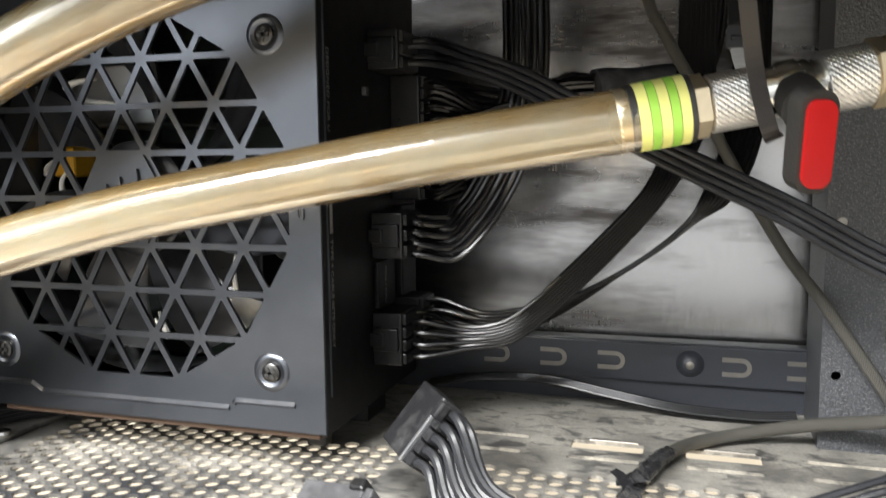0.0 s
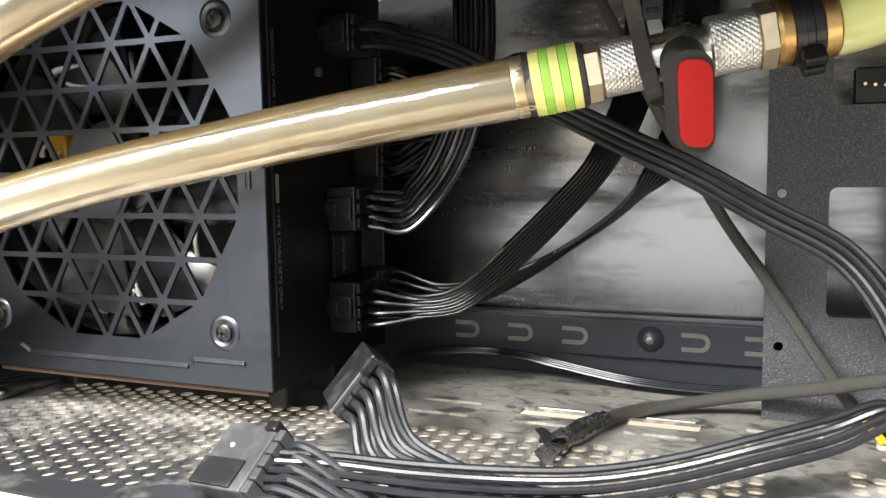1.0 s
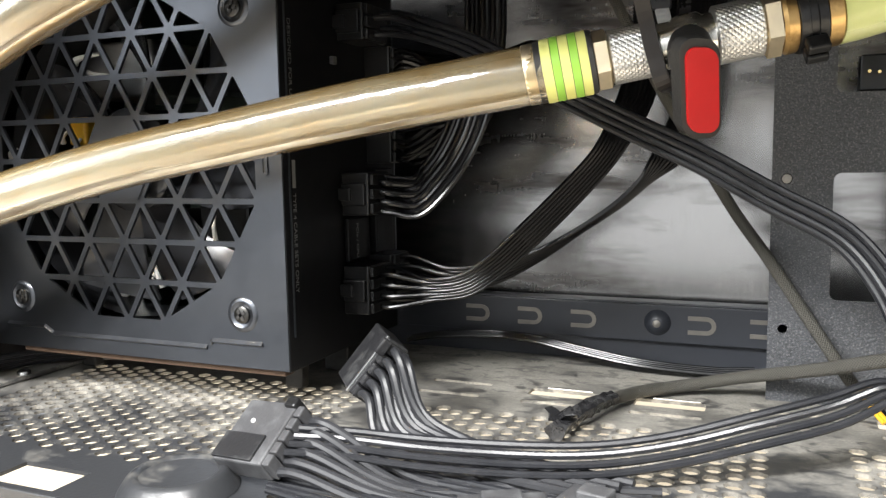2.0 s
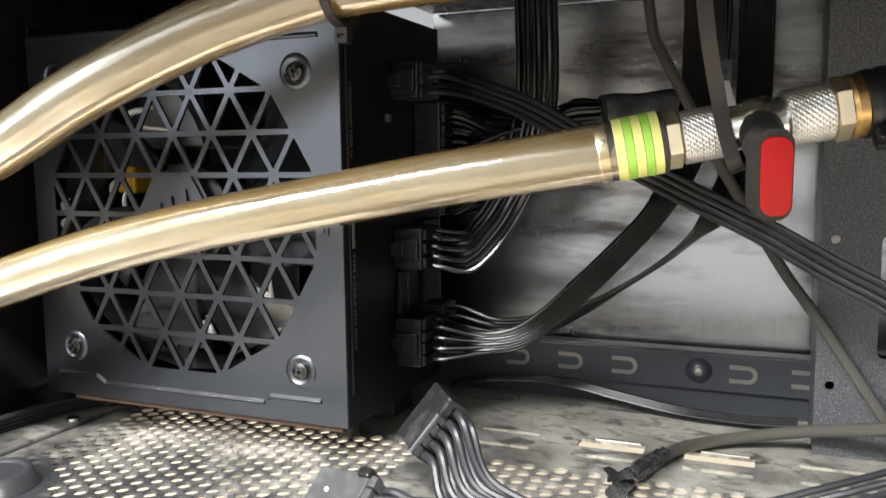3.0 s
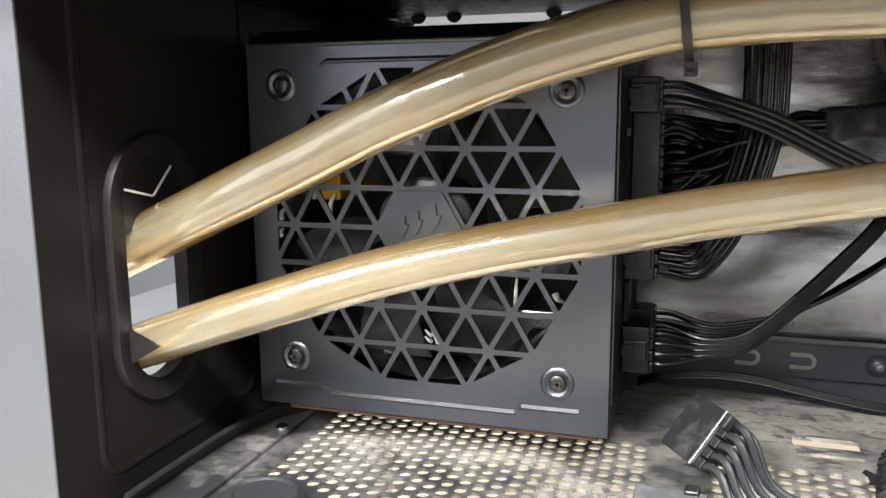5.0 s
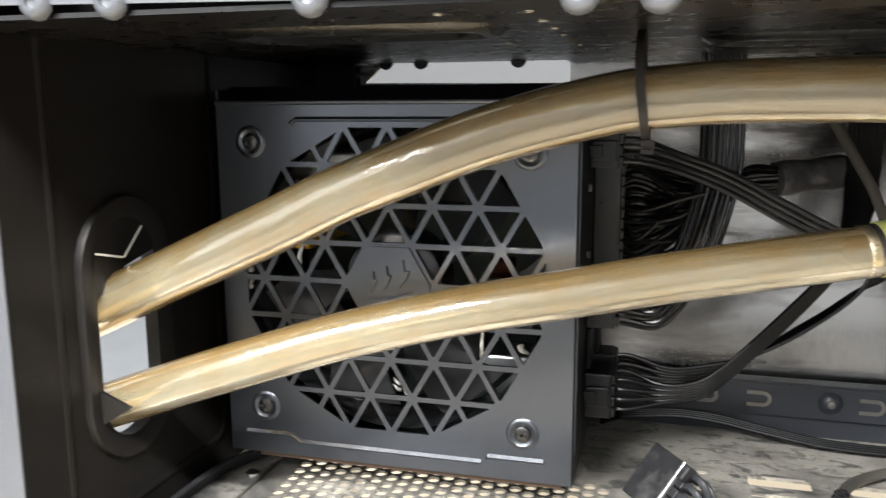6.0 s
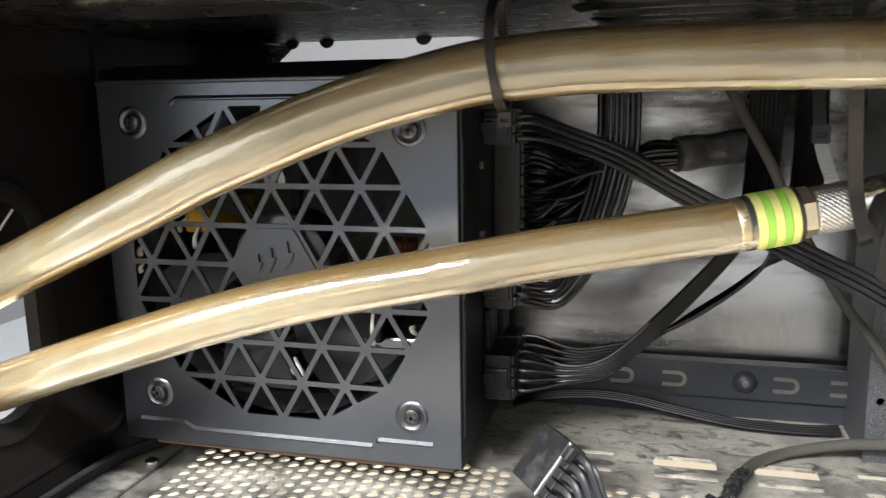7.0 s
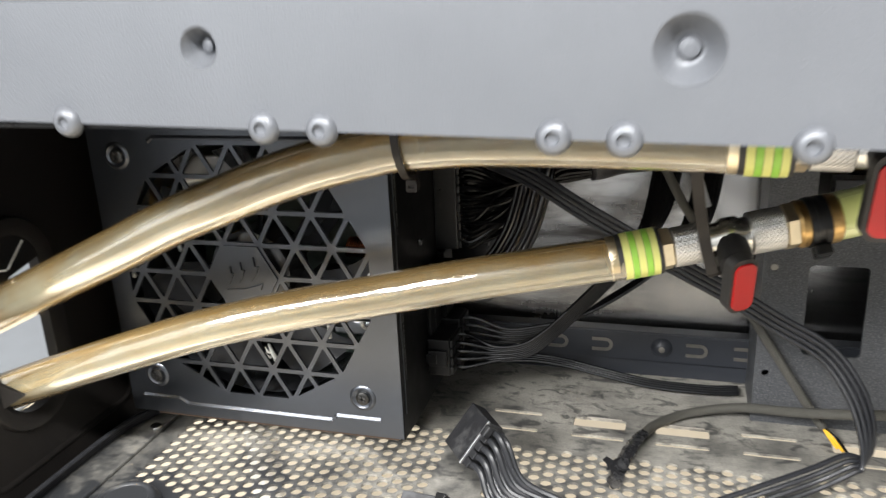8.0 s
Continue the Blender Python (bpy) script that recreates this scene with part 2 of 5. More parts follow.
M_GROMMET = material("grommet_rubber", (0.0085, 0.0075, 0.0068), 0.45, spec=0.35, vary=0.2, scale=150, bump=0.2, bump_scale=900)
M_BACKDROP = material("backdrop_grey", (0.150, 0.160, 0.172), 0.7, vary=0.12, scale=40, bump=0.2, bump_scale=400)
M_PLASTIC = material("black_plastic", (0.008, 0.008, 0.0083), 0.3, spec=0.4, vary=0.2, scale=200, bump=0.2, bump_scale=900, stain=(0.04, 0.038, 0.036), stain_at=(0.62, 0.95), stain_scale=150)
M_CONN_DARK = material("dark_dusty_plastic", (0.012, 0.012, 0.013), 0.42, spec=0.3, vary=0.2, scale=200, bump=0.2, bump_scale=900, stain=(0.07, 0.07, 0.069), stain_at=(0.5, 0.9), stain_scale=90)
M_CONN = material("dusty_plastic", (0.04, 0.04, 0.042), 0.42, vary=0.2, scale=200, bump=0.2, bump_scale=900, stain=(0.11, 0.113, 0.116), stain_at=(0.45, 0.9), stain_scale=90)
M_WIRE = material("wire_insulation", (0.0065, 0.0065, 0.0072), 0.17, vary=0.2, scale=120, spec=0.5)
M_BAND = material("ribbon_insulation", (0.0045, 0.0045, 0.005), 0.24, vary=0.2, scale=120, spec=0.35)
M_WIRE_DUSTY = material("dusty_wire_insulation", (0.012, 0.0125, 0.0145), 0.31, vary=0.3, scale=160, spec=0.5)
M_WIRE_GREY = material("dull_wire_insulation", (0.017, 0.0175, 0.0195), 0.42, vary=0.3, scale=160, spec=0.45)
M_SHRINK = material("heat_shrink", (0.026, 0.026, 0.029), 0.30, vary=0.2, scale=90, bump=0.7, bump_scale=260, stain=(0.14, 0.14, 0.145), stain_at=(0.38, 0.95), stain_scale=120, stain_rough=0.4)
M_TIE = material("brown_black_nylon", (0.014, 0.0115, 0.010), 0.42, vary=0.2, scale=200, spec=0.3)
M_TAPE = material("insulating_tape", (0.012, 0.012, 0.013), 0.26, vary=0.2, scale=90, bump=0.9, bump_scale=260, stain=(0.10, 0.10, 0.10), stain_at=(0.5, 0.9), stain_scale=160, stain_rough=0.5)
M_BRAID = braid_material("braided_sleeve", (0.014, 0.013, 0.011), (0.100, 0.095, 0.080))
M_FAN = material("fan_plastic", (0.025, 0.026, 0.029), 0.24, vary=0.15, scale=60)
M_COPPER = material("copper_wire", (0.75, 0.28, 0.12), 0.25, metal=1.0, vary=0.15, scale=300)
M_AMBER = material("amber_tape", (0.75, 0.42, 0.03), 0.4, vary=0.1, scale=100)
M_WHITE = material("white_silicone", (0.75, 0.74, 0.70), 0.5, vary=0.1, scale=200)
M_BOARD = material("circuit_board", (0.03, 0.045, 0.035), 0.5, vary=0.3, scale=150)
M_ALU = material("heatsink", (0.55, 0.56, 0.57), 0.35, metal=1.0, vary=0.15, scale=100)
M_INK = material("white_ink", (0.16, 0.16, 0.155), 0.6, vary=0.1, scale=300)
M_GOLD = material("gold_pin", (0.85, 0.65, 0.3), 0.25, metal=1.0, vary=0.1, scale=300)
M_DESK = material("cream_desktop", (0.58, 0.505, 0.39), 0.6, vary=0.08, scale=20, stain=(0.62, 0.5, 0.33), stain_at=(0.6, 0.9), stain_scale=12)
M_WALL = material("white_wall", (0.50, 0.515, 0.53), 0.8, vary=0.03, scale=3)
M_WALL_GREY = material("grey_wall", (0.115, 0.12, 0.127), 0.8, vary=0.04, scale=3)
M_FLOOR = material("room_floor", (0.35, 0.34, 0.33), 0.6, vary=0.1, scale=5)
M_FLOOR_REFLECT = material("floor_reflection_brown", (0.07, 0.042, 0.026), 0.9, vary=0.3, scale=250)


# ---- builders ----
def wm(ob):
    m = ob.matrix_basis.copy()
    while ob.parent:
        ob = ob.parent
        m = ob.matrix_basis @ m
    return m


def finish(bm, name, mat, smooth=False):
    me = bpy.data.meshes.new(name)
    bm.normal_update()
    if smooth:
        for f in bm.faces:
            f.smooth = True
    bm.to_mesh(me)
    bm.free()
    me.materials.append(mat)
    if smooth:
        me.set_sharp_from_angle(angle=radians(40))
    return me


def part(name, bm, mat, parent, label="", smooth=False):
    """bm is in world metres; it becomes one mesh under parent."""
    bm.transform(wm(parent).inverted())
    ob = new(name, finish(bm, name, mat, smooth))
    ob.parent = parent
    return tagged(ob, label)


def thing(name, at, label, category, group="", kind=""):
    ob = new(name)
    ob.empty_display_size = 0.01
    ob.matrix_basis = Matrix.Translation(at)
    return tagged(ob, label, category, group, kind)


def solid(name, bm, mat, label, category, kind="", group="", smooth=False, at=(0, 0, 0)):
    bm.transform(Matrix.Translation(at).inverted())
    ob = new(name, finish(bm, name, mat, smooth))
    ob.matrix_basis = Matrix.Translation(at)
    return tagged(ob, label, category, group, kind)


def box(bm, x0, x1, y0, y1, z0, z1, bevel=0.0, m=None):
    vs = [bm.verts.new(p) for p in ((x0, y0, z0), (x1, y0, z0), (x1, y1, z0), (x0, y1, z0), (x0, y0, z1), (x1, y0, z1), (x1, y1, z1), (x0, y1, z1))]
    fs = [bm.faces.new([vs[i] for i in q]) for q in ((3, 2, 1, 0), (4, 5, 6, 7), (0, 1, 5, 4), (1, 2, 6, 5), (2, 3, 7, 6), (3, 0, 4, 7))]
    if bevel:
        es = list({e for f in fs for e in f.edges})
        r = bmesh.ops.bevel(bm, geom=es, offset=bevel, segments=2, affect="EDGES", profile=0.5)
        vs = list({v for f in r["faces"] for v in f.verts} | {v for v in vs if v.is_valid})
    if m is not None:
        for v in vs:
            v.co = m @ v.co
    return bm


def fresh():
    return bmesh.new()


def plate(bm, outer, holes, thick, m):
    """A sheet with holes: 2D outlines, cut through, thick along its normal; m takes (u, v, 0) to the world."""
    pts, faces = [], []
    for loop in [outer, *holes]:
        faces.append(list(range(len(pts), len(pts) + len(loop))))
        pts += [Vector(p) for p in loop]
    vs, _, tris, _, _, src = delaunay_2d_cdt(pts, [], faces, 1, 1e-7, True)
    keep = [t for t, s in zip(tris, src) if list(s) == [0]]
    top = [bm.verts.new(m @ Vector((v.x, v.y, thick / 2))) for v in vs]
    low = [bm.verts.new(m @ Vector((v.x, v.y, -thick / 2))) for v in vs]
    count = {}
    for t in keep:
        bm.faces.new([top[i] for i in t])
        bm.faces.new([low[i] for i in reversed(t)])
        for a, b in zip(t, (*t[1:], t[0])):
            count[(a, b)] = 1
    for a, b in count:
        if (b, a) not in count:
            bm.faces.new((top[b], top[a], low[a], low[b]))
    for v in [*top, *low]:
        if not v.link_faces:
            bm.verts.remove(v)
    return bm


def rounded(u0, u1, v0, v1, r, n=5):
    out = []
    for cu, cv, a0 in ((u1 - r, v0 + r, -90), (u1 - r, v1 - r, 0), (u0 + r, v1 - r, 90), (u0 + r, v0 + r, 180)):
        out += [(cu + r * math.cos(radians(a0 + 90 * k / n)), cv + r * math.sin(radians(a0 + 90 * k / n))) for k in range(n + 1)]
    return out


def ring(cu, cv, r, n=12, a0=0.0):
    return [(cu + r * math.cos(a0 + 2 * math.pi * k / n), cv + r * math.sin(a0 + 2 * math.pi * k / n)) for k in range(n)]


def rect(u0, u1, v0, v1):
    return [(u0, v0), (u1, v0), (u1, v1), (u0, v1)]


UP_XZ = Matrix(((1, 0, 0, 0), (0, 0, -1, 0), (0, 1, 0, 0), (0, 0, 0, 1)))   # (u, v) -> (x, z), normal -y
UP_YZ = Matrix(((0, 0, 1, 0), (1, 0, 0, 0), (0, 1, 0, 0), (0, 0, 0, 1)))    # (u, v) -> (y, z), normal +x


def at_y(y):
    return Matrix.Translation((0, y, 0)) @ UP_XZ


def at_x(x):
    return Matrix.Translation((x, 0, 0)) @ UP_YZ


def at_z(z):
    return Matrix.Translation((0, 0, z))


def smooth_line(pts, per=8):
    pts = [Vector(p) for p in pts]
    if len(pts) < 3:
        return pts
    p = [2 * pts[0] - pts[1], *pts, 2 * pts[-1] - pts[-2]]
    out = []
    for i in range(1, len(p) - 2):
        a, b, c, d = p[i - 1:i + 3]
        for k in range(per):
            t = k / per
            out.append(0.5 * (2 * b + (c - a) * t + (2 * a - 5 * b + 4 * c - d) * t * t + (3 * b - a - 3 * c + d) * t ** 3))
    out.append(pts[-1])
    return out


def sweep(bm, line, profile, up=(0, 0, 1), cap=True, scale=None, girth=None):
    """Draw a 2D profile along a line of points; the profile's v axis keeps to up."""
    line = [Vector(p) for p in line]
    uv = bm.loops.layers.uv.verify()
    rings, run, total = [], [], 0.0
    up = Vector(up)
    for i, p in enumerate(line):
        d = (line[min(i + 1, len(line) - 1)] - line[max(i - 1, 0)]).normalized()
        side = d.cross(up)
        if side.length < 1e-4:
            side = d.cross(Vector((0.3, 1, 0.1)))
        side.normalize()
        v = side.cross(d).normalized()
        up = v if abs(d.dot(up)) < 0.999 else up
        s = scale(i / (len(line) - 1)) if scale else 1.0
        rings.append([bm.verts.new(p + side * a * s + v * b * s) for a, b in profile])
        total += (p - line[i - 1]).length if i else 0
        run.append(total)
    n = len(profile)
    girth = girth or sum((Vector(profile[k]) - Vector(profile[k - 1])).length for k in range(n))
    for i in range(len(rings) - 1):
        for k in range(n):
            k2 = (k + 1) % n
            f = bm.faces.new((rings[i][k], rings[i][k2], rings[i + 1][k2], rings[i + 1][k]))
            for lp, (u, w) in zip(f.loops, ((k, i), (k + 1, i), (k + 1, i + 1), (k, i + 1))):
                lp[uv].uv = (girth * u / n, run[w])
    if cap:
        bm.faces.new(list(reversed(rings[0])))
        bm.faces.new(rings[-1])
    return bm


def lathe(bm, prof, m, n=32, radial=None, ends=True):
    """Turn (axial, radius) pairs about the local x axis of m; radial(angle, axial) scales the radius."""
    rings = []
    for a, r in prof:
        row = []
        for k in range(n):
            w = 2 * math.pi * k / n
            rr = r * (radial(w, a) if radial else 1)
            row.append(bm.verts.new(m @ Vector((a, rr * math.cos(w), rr * math.sin(w)))))
        rings.append(row)
    for i in range(len(rings) - 1):
        for k in range(n):
            bm.faces.new((rings[i][k], rings[i + 1][k], rings[i + 1][(k + 1) % n], rings[i][(k + 1) % n]))
    if ends:
        bm.faces.new(rings[0])
    bm.faces.new(list(reversed(rings[-1])))
    return bm


def hexagon(w, a):
    w = (w + math.pi / 6) % (math.pi / 3) - math.pi / 6
    return 0.95 / math.cos(w)


def axes(origin, x, z=(0, 0, 1)):
    x = Vector(x).normalized()
    y = Vector(z).cross(x).normalized()
    z = x.cross(y)
    m = Matrix((x, y, z)).transposed().to_4x4()
    m.translation = Vector(origin)
    return m


# ---- the setting ----
XL, XR, YB, ZS = -0.145, 0.36, 0.122, 0.180      # left wall, right end, back wall, shelf underside

# room that closes the place; walls are added, three kept dark to cut bounce light
bm = fresh()
box(bm, -1.6, 1.9, -1.8, 1.3, -0.83, -0.78)
solid("room_floor", bm, M_FLOOR, "plain grey room floor", "floor", "structure")
bm = fresh()
box(bm, -1.6, 1.9, -1.8, 1.3, 1.8, 1.85)
solid("ceiling", bm, M_WALL, "plain white ceiling", "ceiling", "structure")
for nm, dims in (("wall_west", (-1.65, -1.6, -1.8, 1.3)), ("wall_east", (1.9, 1.95, -1.8, 1.3)), ("wall_north", (-1.65, 1.95, 1.3, 1.35)), ("wall_south", (-1.65, 1.95, -1.85, -1.8))):
    bm = fresh()
    box(bm, *dims, -0.83, 1.85)
    grey = nm != "wall_south"
    solid(nm, bm, M_WALL_GREY if grey else M_WALL, "plain dark grey room wall, added to cut bounce light" if grey else "plain white painted room wall", "wall", "structure")
desk = thing("desk", (0.1, 0.1, -0.78), "cream desktop under the open case", "desk")
bm = fresh()
box(bm, -0.75, 1.0, -0.45, 1.05, -0.155, -0.130, 0.003)
part("desktop", bm, M_DESK, desk)
for x in (-0.7, 0.93):
    for y in (-0.4, 0.98):
        bm = fresh()
        box(bm, x, x + 0.05, y, y + 0.05, -0.78, -0.155, 0.002)
        part("leg", bm, M_GREY, desk)

# grey sheet added on the desk to tone down the view through the left wall's hole
mat = thing("hole_backdrop", (-0.58, 0.1, -0.130), "plain grey stand-in for the surface beyond the wall hole", "mat")
bm = fresh()
box(bm, -0.74, -0.42, -0.44, 0.9, -0.1298, -0.1268, 0.001)
part("sheet", bm, M_BACKDROP, mat)

# perforated floor sheet
PITCH, HOLE = 0.0069, 0.00268


def perforation(x0, x1, y0, y1, dimples):
    out, col, x = [], 0, x0
    while x <= x1:
        y = y0 + (PITCH / 2 if col % 2 else 0)
        while y <= y1:
            if all((x - a) ** 2 + (y - b) ** 2 > r * r for a, b, r in dimples):
                out.append(ring(x, y, HOLE, 12))
            y += PITCH
        x += PITCH * 0.866
        col += 1
    return out


DIMPLES = [(0.0135, -0.0645, 0.0205), (-0.103, -0.054, 0.019)]
holes = perforation(-0.112, 0.024, -0.0505, 0.037, DIMPLES) + perforation(0.049, 0.168, -0.072, 0.031, [(0.05, -0.06, 0.02)]) + perforation(0.190, 0.30, -0.06, 0.031, [])
holes.append(rect(-0.045, -0.019, -0.0785, -0.0645))
holes.append(rounded(0.0395, 0.064, -0.0615, -0.0585, 0.0014, 3))
SLOTS = ((0.037, 0.062, False), (0.0785, 0.104, True), (0.1185, 0.1435, True), (0.158, 0.183, False), (0.198, 0.223, True), (0.238, 0.263, True))
for x0, x1, wide in SLOTS:
    holes.append(rounded(x0, x1, 0.0445, 0.0475, 0.001, 3))
    holes.append(rounded(x0, x1, 0.0550 if wide else 0.0605, 0.0635, 0.001, 3))
bm = fresh()
plate(bm, rect(XL, XR, -0.082, YB), holes, 0.0012, at_z(-0.0006))
case_floor = solid("floor", bm, M_DUST, "dusty black perforated steel floor of a computer case", "case floor", "structure")
bm = fresh()
box(bm, XL, XR, -0.0835, -0.0825, -0.022, 0.0012, 0.0004)
part("front_lip", bm, M_DUST, case_floor, "brownish folded front lip")
for x, y, r in DIMPLES:
    bm = fresh()
    lathe(bm, [(0, r * 0.82), (0.0015, r * 0.78), (0.0042, r * 0.69), (0.0052, r * 0.64), (0.0054, r * 0.59), (0.0050, r * 0.55), (0.0044, r * 0.52), (0.0044, 0.001)], axes((x, y, 0.0002), (0, 0, 1), (1, 0, 0)), 40)
    part("dimple", bm, M_DUST, case_floor, "round embossed foot dimple", True)
for x0, x1, wide in SLOTS:
    # thin pale rod along the far edge of each wide slot
    if wide:
        bm = fresh()
        sweep(bm, [(x0 + 0.006, 0.0638, 0.0003), (x1 - 0.002, 0.0638, 0.0003)], ring(0, 0, 0.0005, 8))
        part("slot_edge", bm, M_HOOK, case_floor, "pale metal rod along the slot's far edge", True)
# feet are assumed; tall and pale so the floor holes stay bright
for x, y in ((-0.13, -0.07), (0.34, -0.07), (-0.13, 0.108), (0.34, 0.108)):
    bm = fresh()
    lathe(bm, [(0, 0.010), (0.128, 0.012)], axes((x, y, -0.1299), (0, 0, 1), (1, 0, 0)), 20)
    part("foot", bm, M_WHITE, case_floor, "pale assumed foot, out of view")

# left wall with a pass-through
HOLE_Y, HOLE_Z = -0.048, 0.081


def stadium(cy, cz, hw, hh, n=10):
    return [(cy + hw * math.cos(a), cz + (hh - hw) * (1 if math.sin(a) >= 0 else -1) + hw * math.sin(a)) for a in [2 * math.pi * (k + 0.5) / (2 * n) for k in range(2 * n)]]


bm = fresh()
plate(bm, rect(-0.1012, YB, -0.022, 0.24), [stadium(HOLE_Y, HOLE_Z, 0.0205, 0.0435)], 0.0012, at_x(XL - 0.0006))
wall_west = solid("wall_left", bm, M_BLACK, "black painted steel wall with an oblong rubber-lined hole", "case wall", "structure")


def emboss(name, loop, m, r, mat, parent):
    bm = fresh()
    pts = [m @ Vector((u, v, 0)) for u, v in loop]
    nrm = (m.to_3x3() @ Vector((0, 0, 1))).normalized()
    rings = []
    n = len(pts)
    for i in range(n):
        d = (pts[(i + 1) % n] - pts[i - 1]).normalized()
        s = d.cross(nrm)
        rings.append([bm.verts.new(pts[i] + s * r * a + nrm * r * b) for a, b in ((-1.4, -0.05), (-0.5, 0.5), (0.5, 0.5), (1.4, -0.05))])
    for i in range(n):
        for k in range(3):
            bm.faces.new((rings[i][k], rings[i][k + 1], rings[(i + 1) % n][k + 1], rings[(i + 1) % n][k]))
    return part(name, bm, mat, parent, "", True)


bm = fresh()
box(bm, XL + 0.0001, -0.1245, -0.0815, 0.040, 0.0002, 0.0022, 0.0006)
part("bottom_flange", bm, M_DUST, wall_west)
emboss("pressed_rib", rounded(-0.081, 0.014, 0.016, 0.225, 0.009, 6), at_x(XL), 0.0014, M_BLACK, wall_west)
grommet = thing("grommet", (XL, HOLE_Y, 0.033), "black rubber grommet with cut flaps round two hoses", "grommet")
bm = fresh()
prof = [(0.0010, -0.0035), (0.0025, 0.0005), (0.0022, 0.0042), (-0.0005, 0.0055), (-0.0045, 0.0045), (-0.0045, -0.0035)]
loop = stadium(HOLE_Y, HOLE_Z, 0.0200, 0.0430, 16)
n = len(loop)
rings = []
for i, (a, b) in enumerate(loop):
    d = Vector((loop[(i + 1) % n][0] - loop[i - 1][0], loop[(i + 1) % n][1] - loop[i - 1][1])).normalized()
    rings.append([bm.verts.new((XL + px, a + d.y * o, b - d.x * o)) for px, o in prof])
for i in range(n):
    for k in range(len(prof)):
        k2 = (k + 1) % len(prof)
        bm.faces.new((rings[i][k], rings[i][k2], rings[(i + 1) % n][k2], rings[(i + 1) % n][k]))
part("rim", bm, M_GROMMET, grommet, "", True)
bm = fresh()
plate(bm, [(-0.0675, 0.0930), (-0.0490, 0.1035), (-0.0300, 0.1075), (-0.0285, 0.115), (-0.040, 0.1235), (-0.056, 0.1235), (-0.0665, 0.115)], [], 0.0016, at_x(XL + 0.0004))
part("flap", bm, M_GROMMET, grommet)
bm = fresh()
tri = [Vector(p) for p in ((XL - 0.002, -0.0672, 0.0660), (XL - 0.002, -0.0672, 0.0492), (-0.1335, -0.0634, 0.0575))]
lo, hi = [bm.verts.new(p) for p in tri], [bm.verts.new(p + Vector((0.0003, -0.0016, 0.0))) for p in tri]
bm.faces.new(lo), bm.faces.new(hi[::-1])
for k in range(3):
    bm.faces.new((lo[k], hi[k], hi[(k + 1) % 3], lo[(k + 1) % 3]))
bmesh.ops.recalc_face_normals(bm, faces=bm.faces)
part("flap", bm, M_GROMMET, grommet, "pointed rubber flap folded over a hose")
for a, b in (((-0.0640, 0.1105), (-0.0500, 0.1070)), ((-0.0490, 0.1070), (-0.0385, 0.1165))):
    bm = fresh()
    sweep(bm, [(XL + 0.0013, *a), (XL + 0.0015, *b)], ring(0, 0, 0.00045, 6))
    part("cut_edge", bm, M_WHITE, grommet, "pale stretched cut edge")

# front frame
bm = fresh()
box(bm, -0.172, XL, -0.1024, -0.1012, -0.022, 0.24, 0.0005)
jamb = solid("frame_left", bm, M_GREY, "grey painted steel front frame upright", "frame", "structure")
front = thing("frame_top", (0.1, -0.1212, 0.178), "grey painted steel front rail with pressed screw holes", "frame", kind="structure")
SCREWS, BUMPS = ((-0.117, 0.0050), (0.006, 0.0050), (0.124, 0.0076), (0.24, 0.005)), (-0.109, -0.088, -0.0372, 0.0216, 0.0375, 0.095, 0.111, 0.150, 0.21)
YF = -0.1212


def slope(x, z):
    return z - 0.022 * x


bm = fresh()
plate(bm, [(-0.172, slope(-0.172, 0.1808)), (XR, slope(XR, 0.1808)), (XR, slope(XR, 0.2115)), (-0.172, slope(-0.172, 0.2115))], [ring(x, slope(x, 0.2010), r, 24) for x, r in SCREWS], 0.0012, at_y(YF + 0.0006))
part("rail_face", bm, M_GREY, front)
bm = fresh()
plate(bm, rect(-0.172, XR, YF, -0.08), [], 0.0012, Matrix.Translation((0, 0, 0.2121)) @ pose(0, 0, 0, 0, 1.26, 0))
part("rail_top", bm, M_GREY, front)
for x, r in SCREWS:
    bm = fresh()
    m = axes((x, YF - 0.0001, slope(x, 0.2010)), (0, 1, 0))
    lathe(bm, [(0, r * 1.04), (0.0006, r * 0.96), (0.0022, r * 0.80), (0.0046, r * 0.56), (0.0056, r * 0.40), (0.0057, 0.0002)], m, 28, ends=False)
    bmesh.ops.reverse_faces(bm, faces=bm.faces)
    part("pressed_hole", bm, M_GREY, front, "countersunk pressed screw hole", True)
    bm = fresh()
    lathe(bm, [(0, r * 0.12), (0.0002, r * 0.3), (0.0012, r * 0.34)], axes((x, YF + 0.0042, slope(x, 0.2010)), (0, 1, 0)), 16)
    part("screw_head", bm, M_GREY, front)
for x in BUMPS:
    bm = fresh()
    m = axes((x, YF - 0.0022, slope(x, 0.1812)), (0, 1, 0))
    lathe(bm, [(0.0012, 0.0002), (0.0010, 0.0014), (0.0001, 0.0017), (0.0001, 0.0026), (0.0008, 0.0036), (0.0022, 0.0042), (0.0030, 0.0043), (0.0034, 0.003)], m, 28)
    part("lug", bm, M_GREY, front, "round rolled lug", True)

# shelf above, with pressed ovals and small holes
SMALL = [(-0.1007 + 0.0217 * i, -0.1000 + 0.0217 * k) for i in range(6) for k in range(7) if not (1 <= i <= 4 and k in (1, 2)) and i + k != 12]
OVALS = ((-0.084, -0.009, -0.077, -0.049), (0.054, 0.140, -0.020, 0.005), (0.056, 0.145, 0.024, 0.046), (0.175, 0.26, -0.07, -0.055))
bm = fresh()
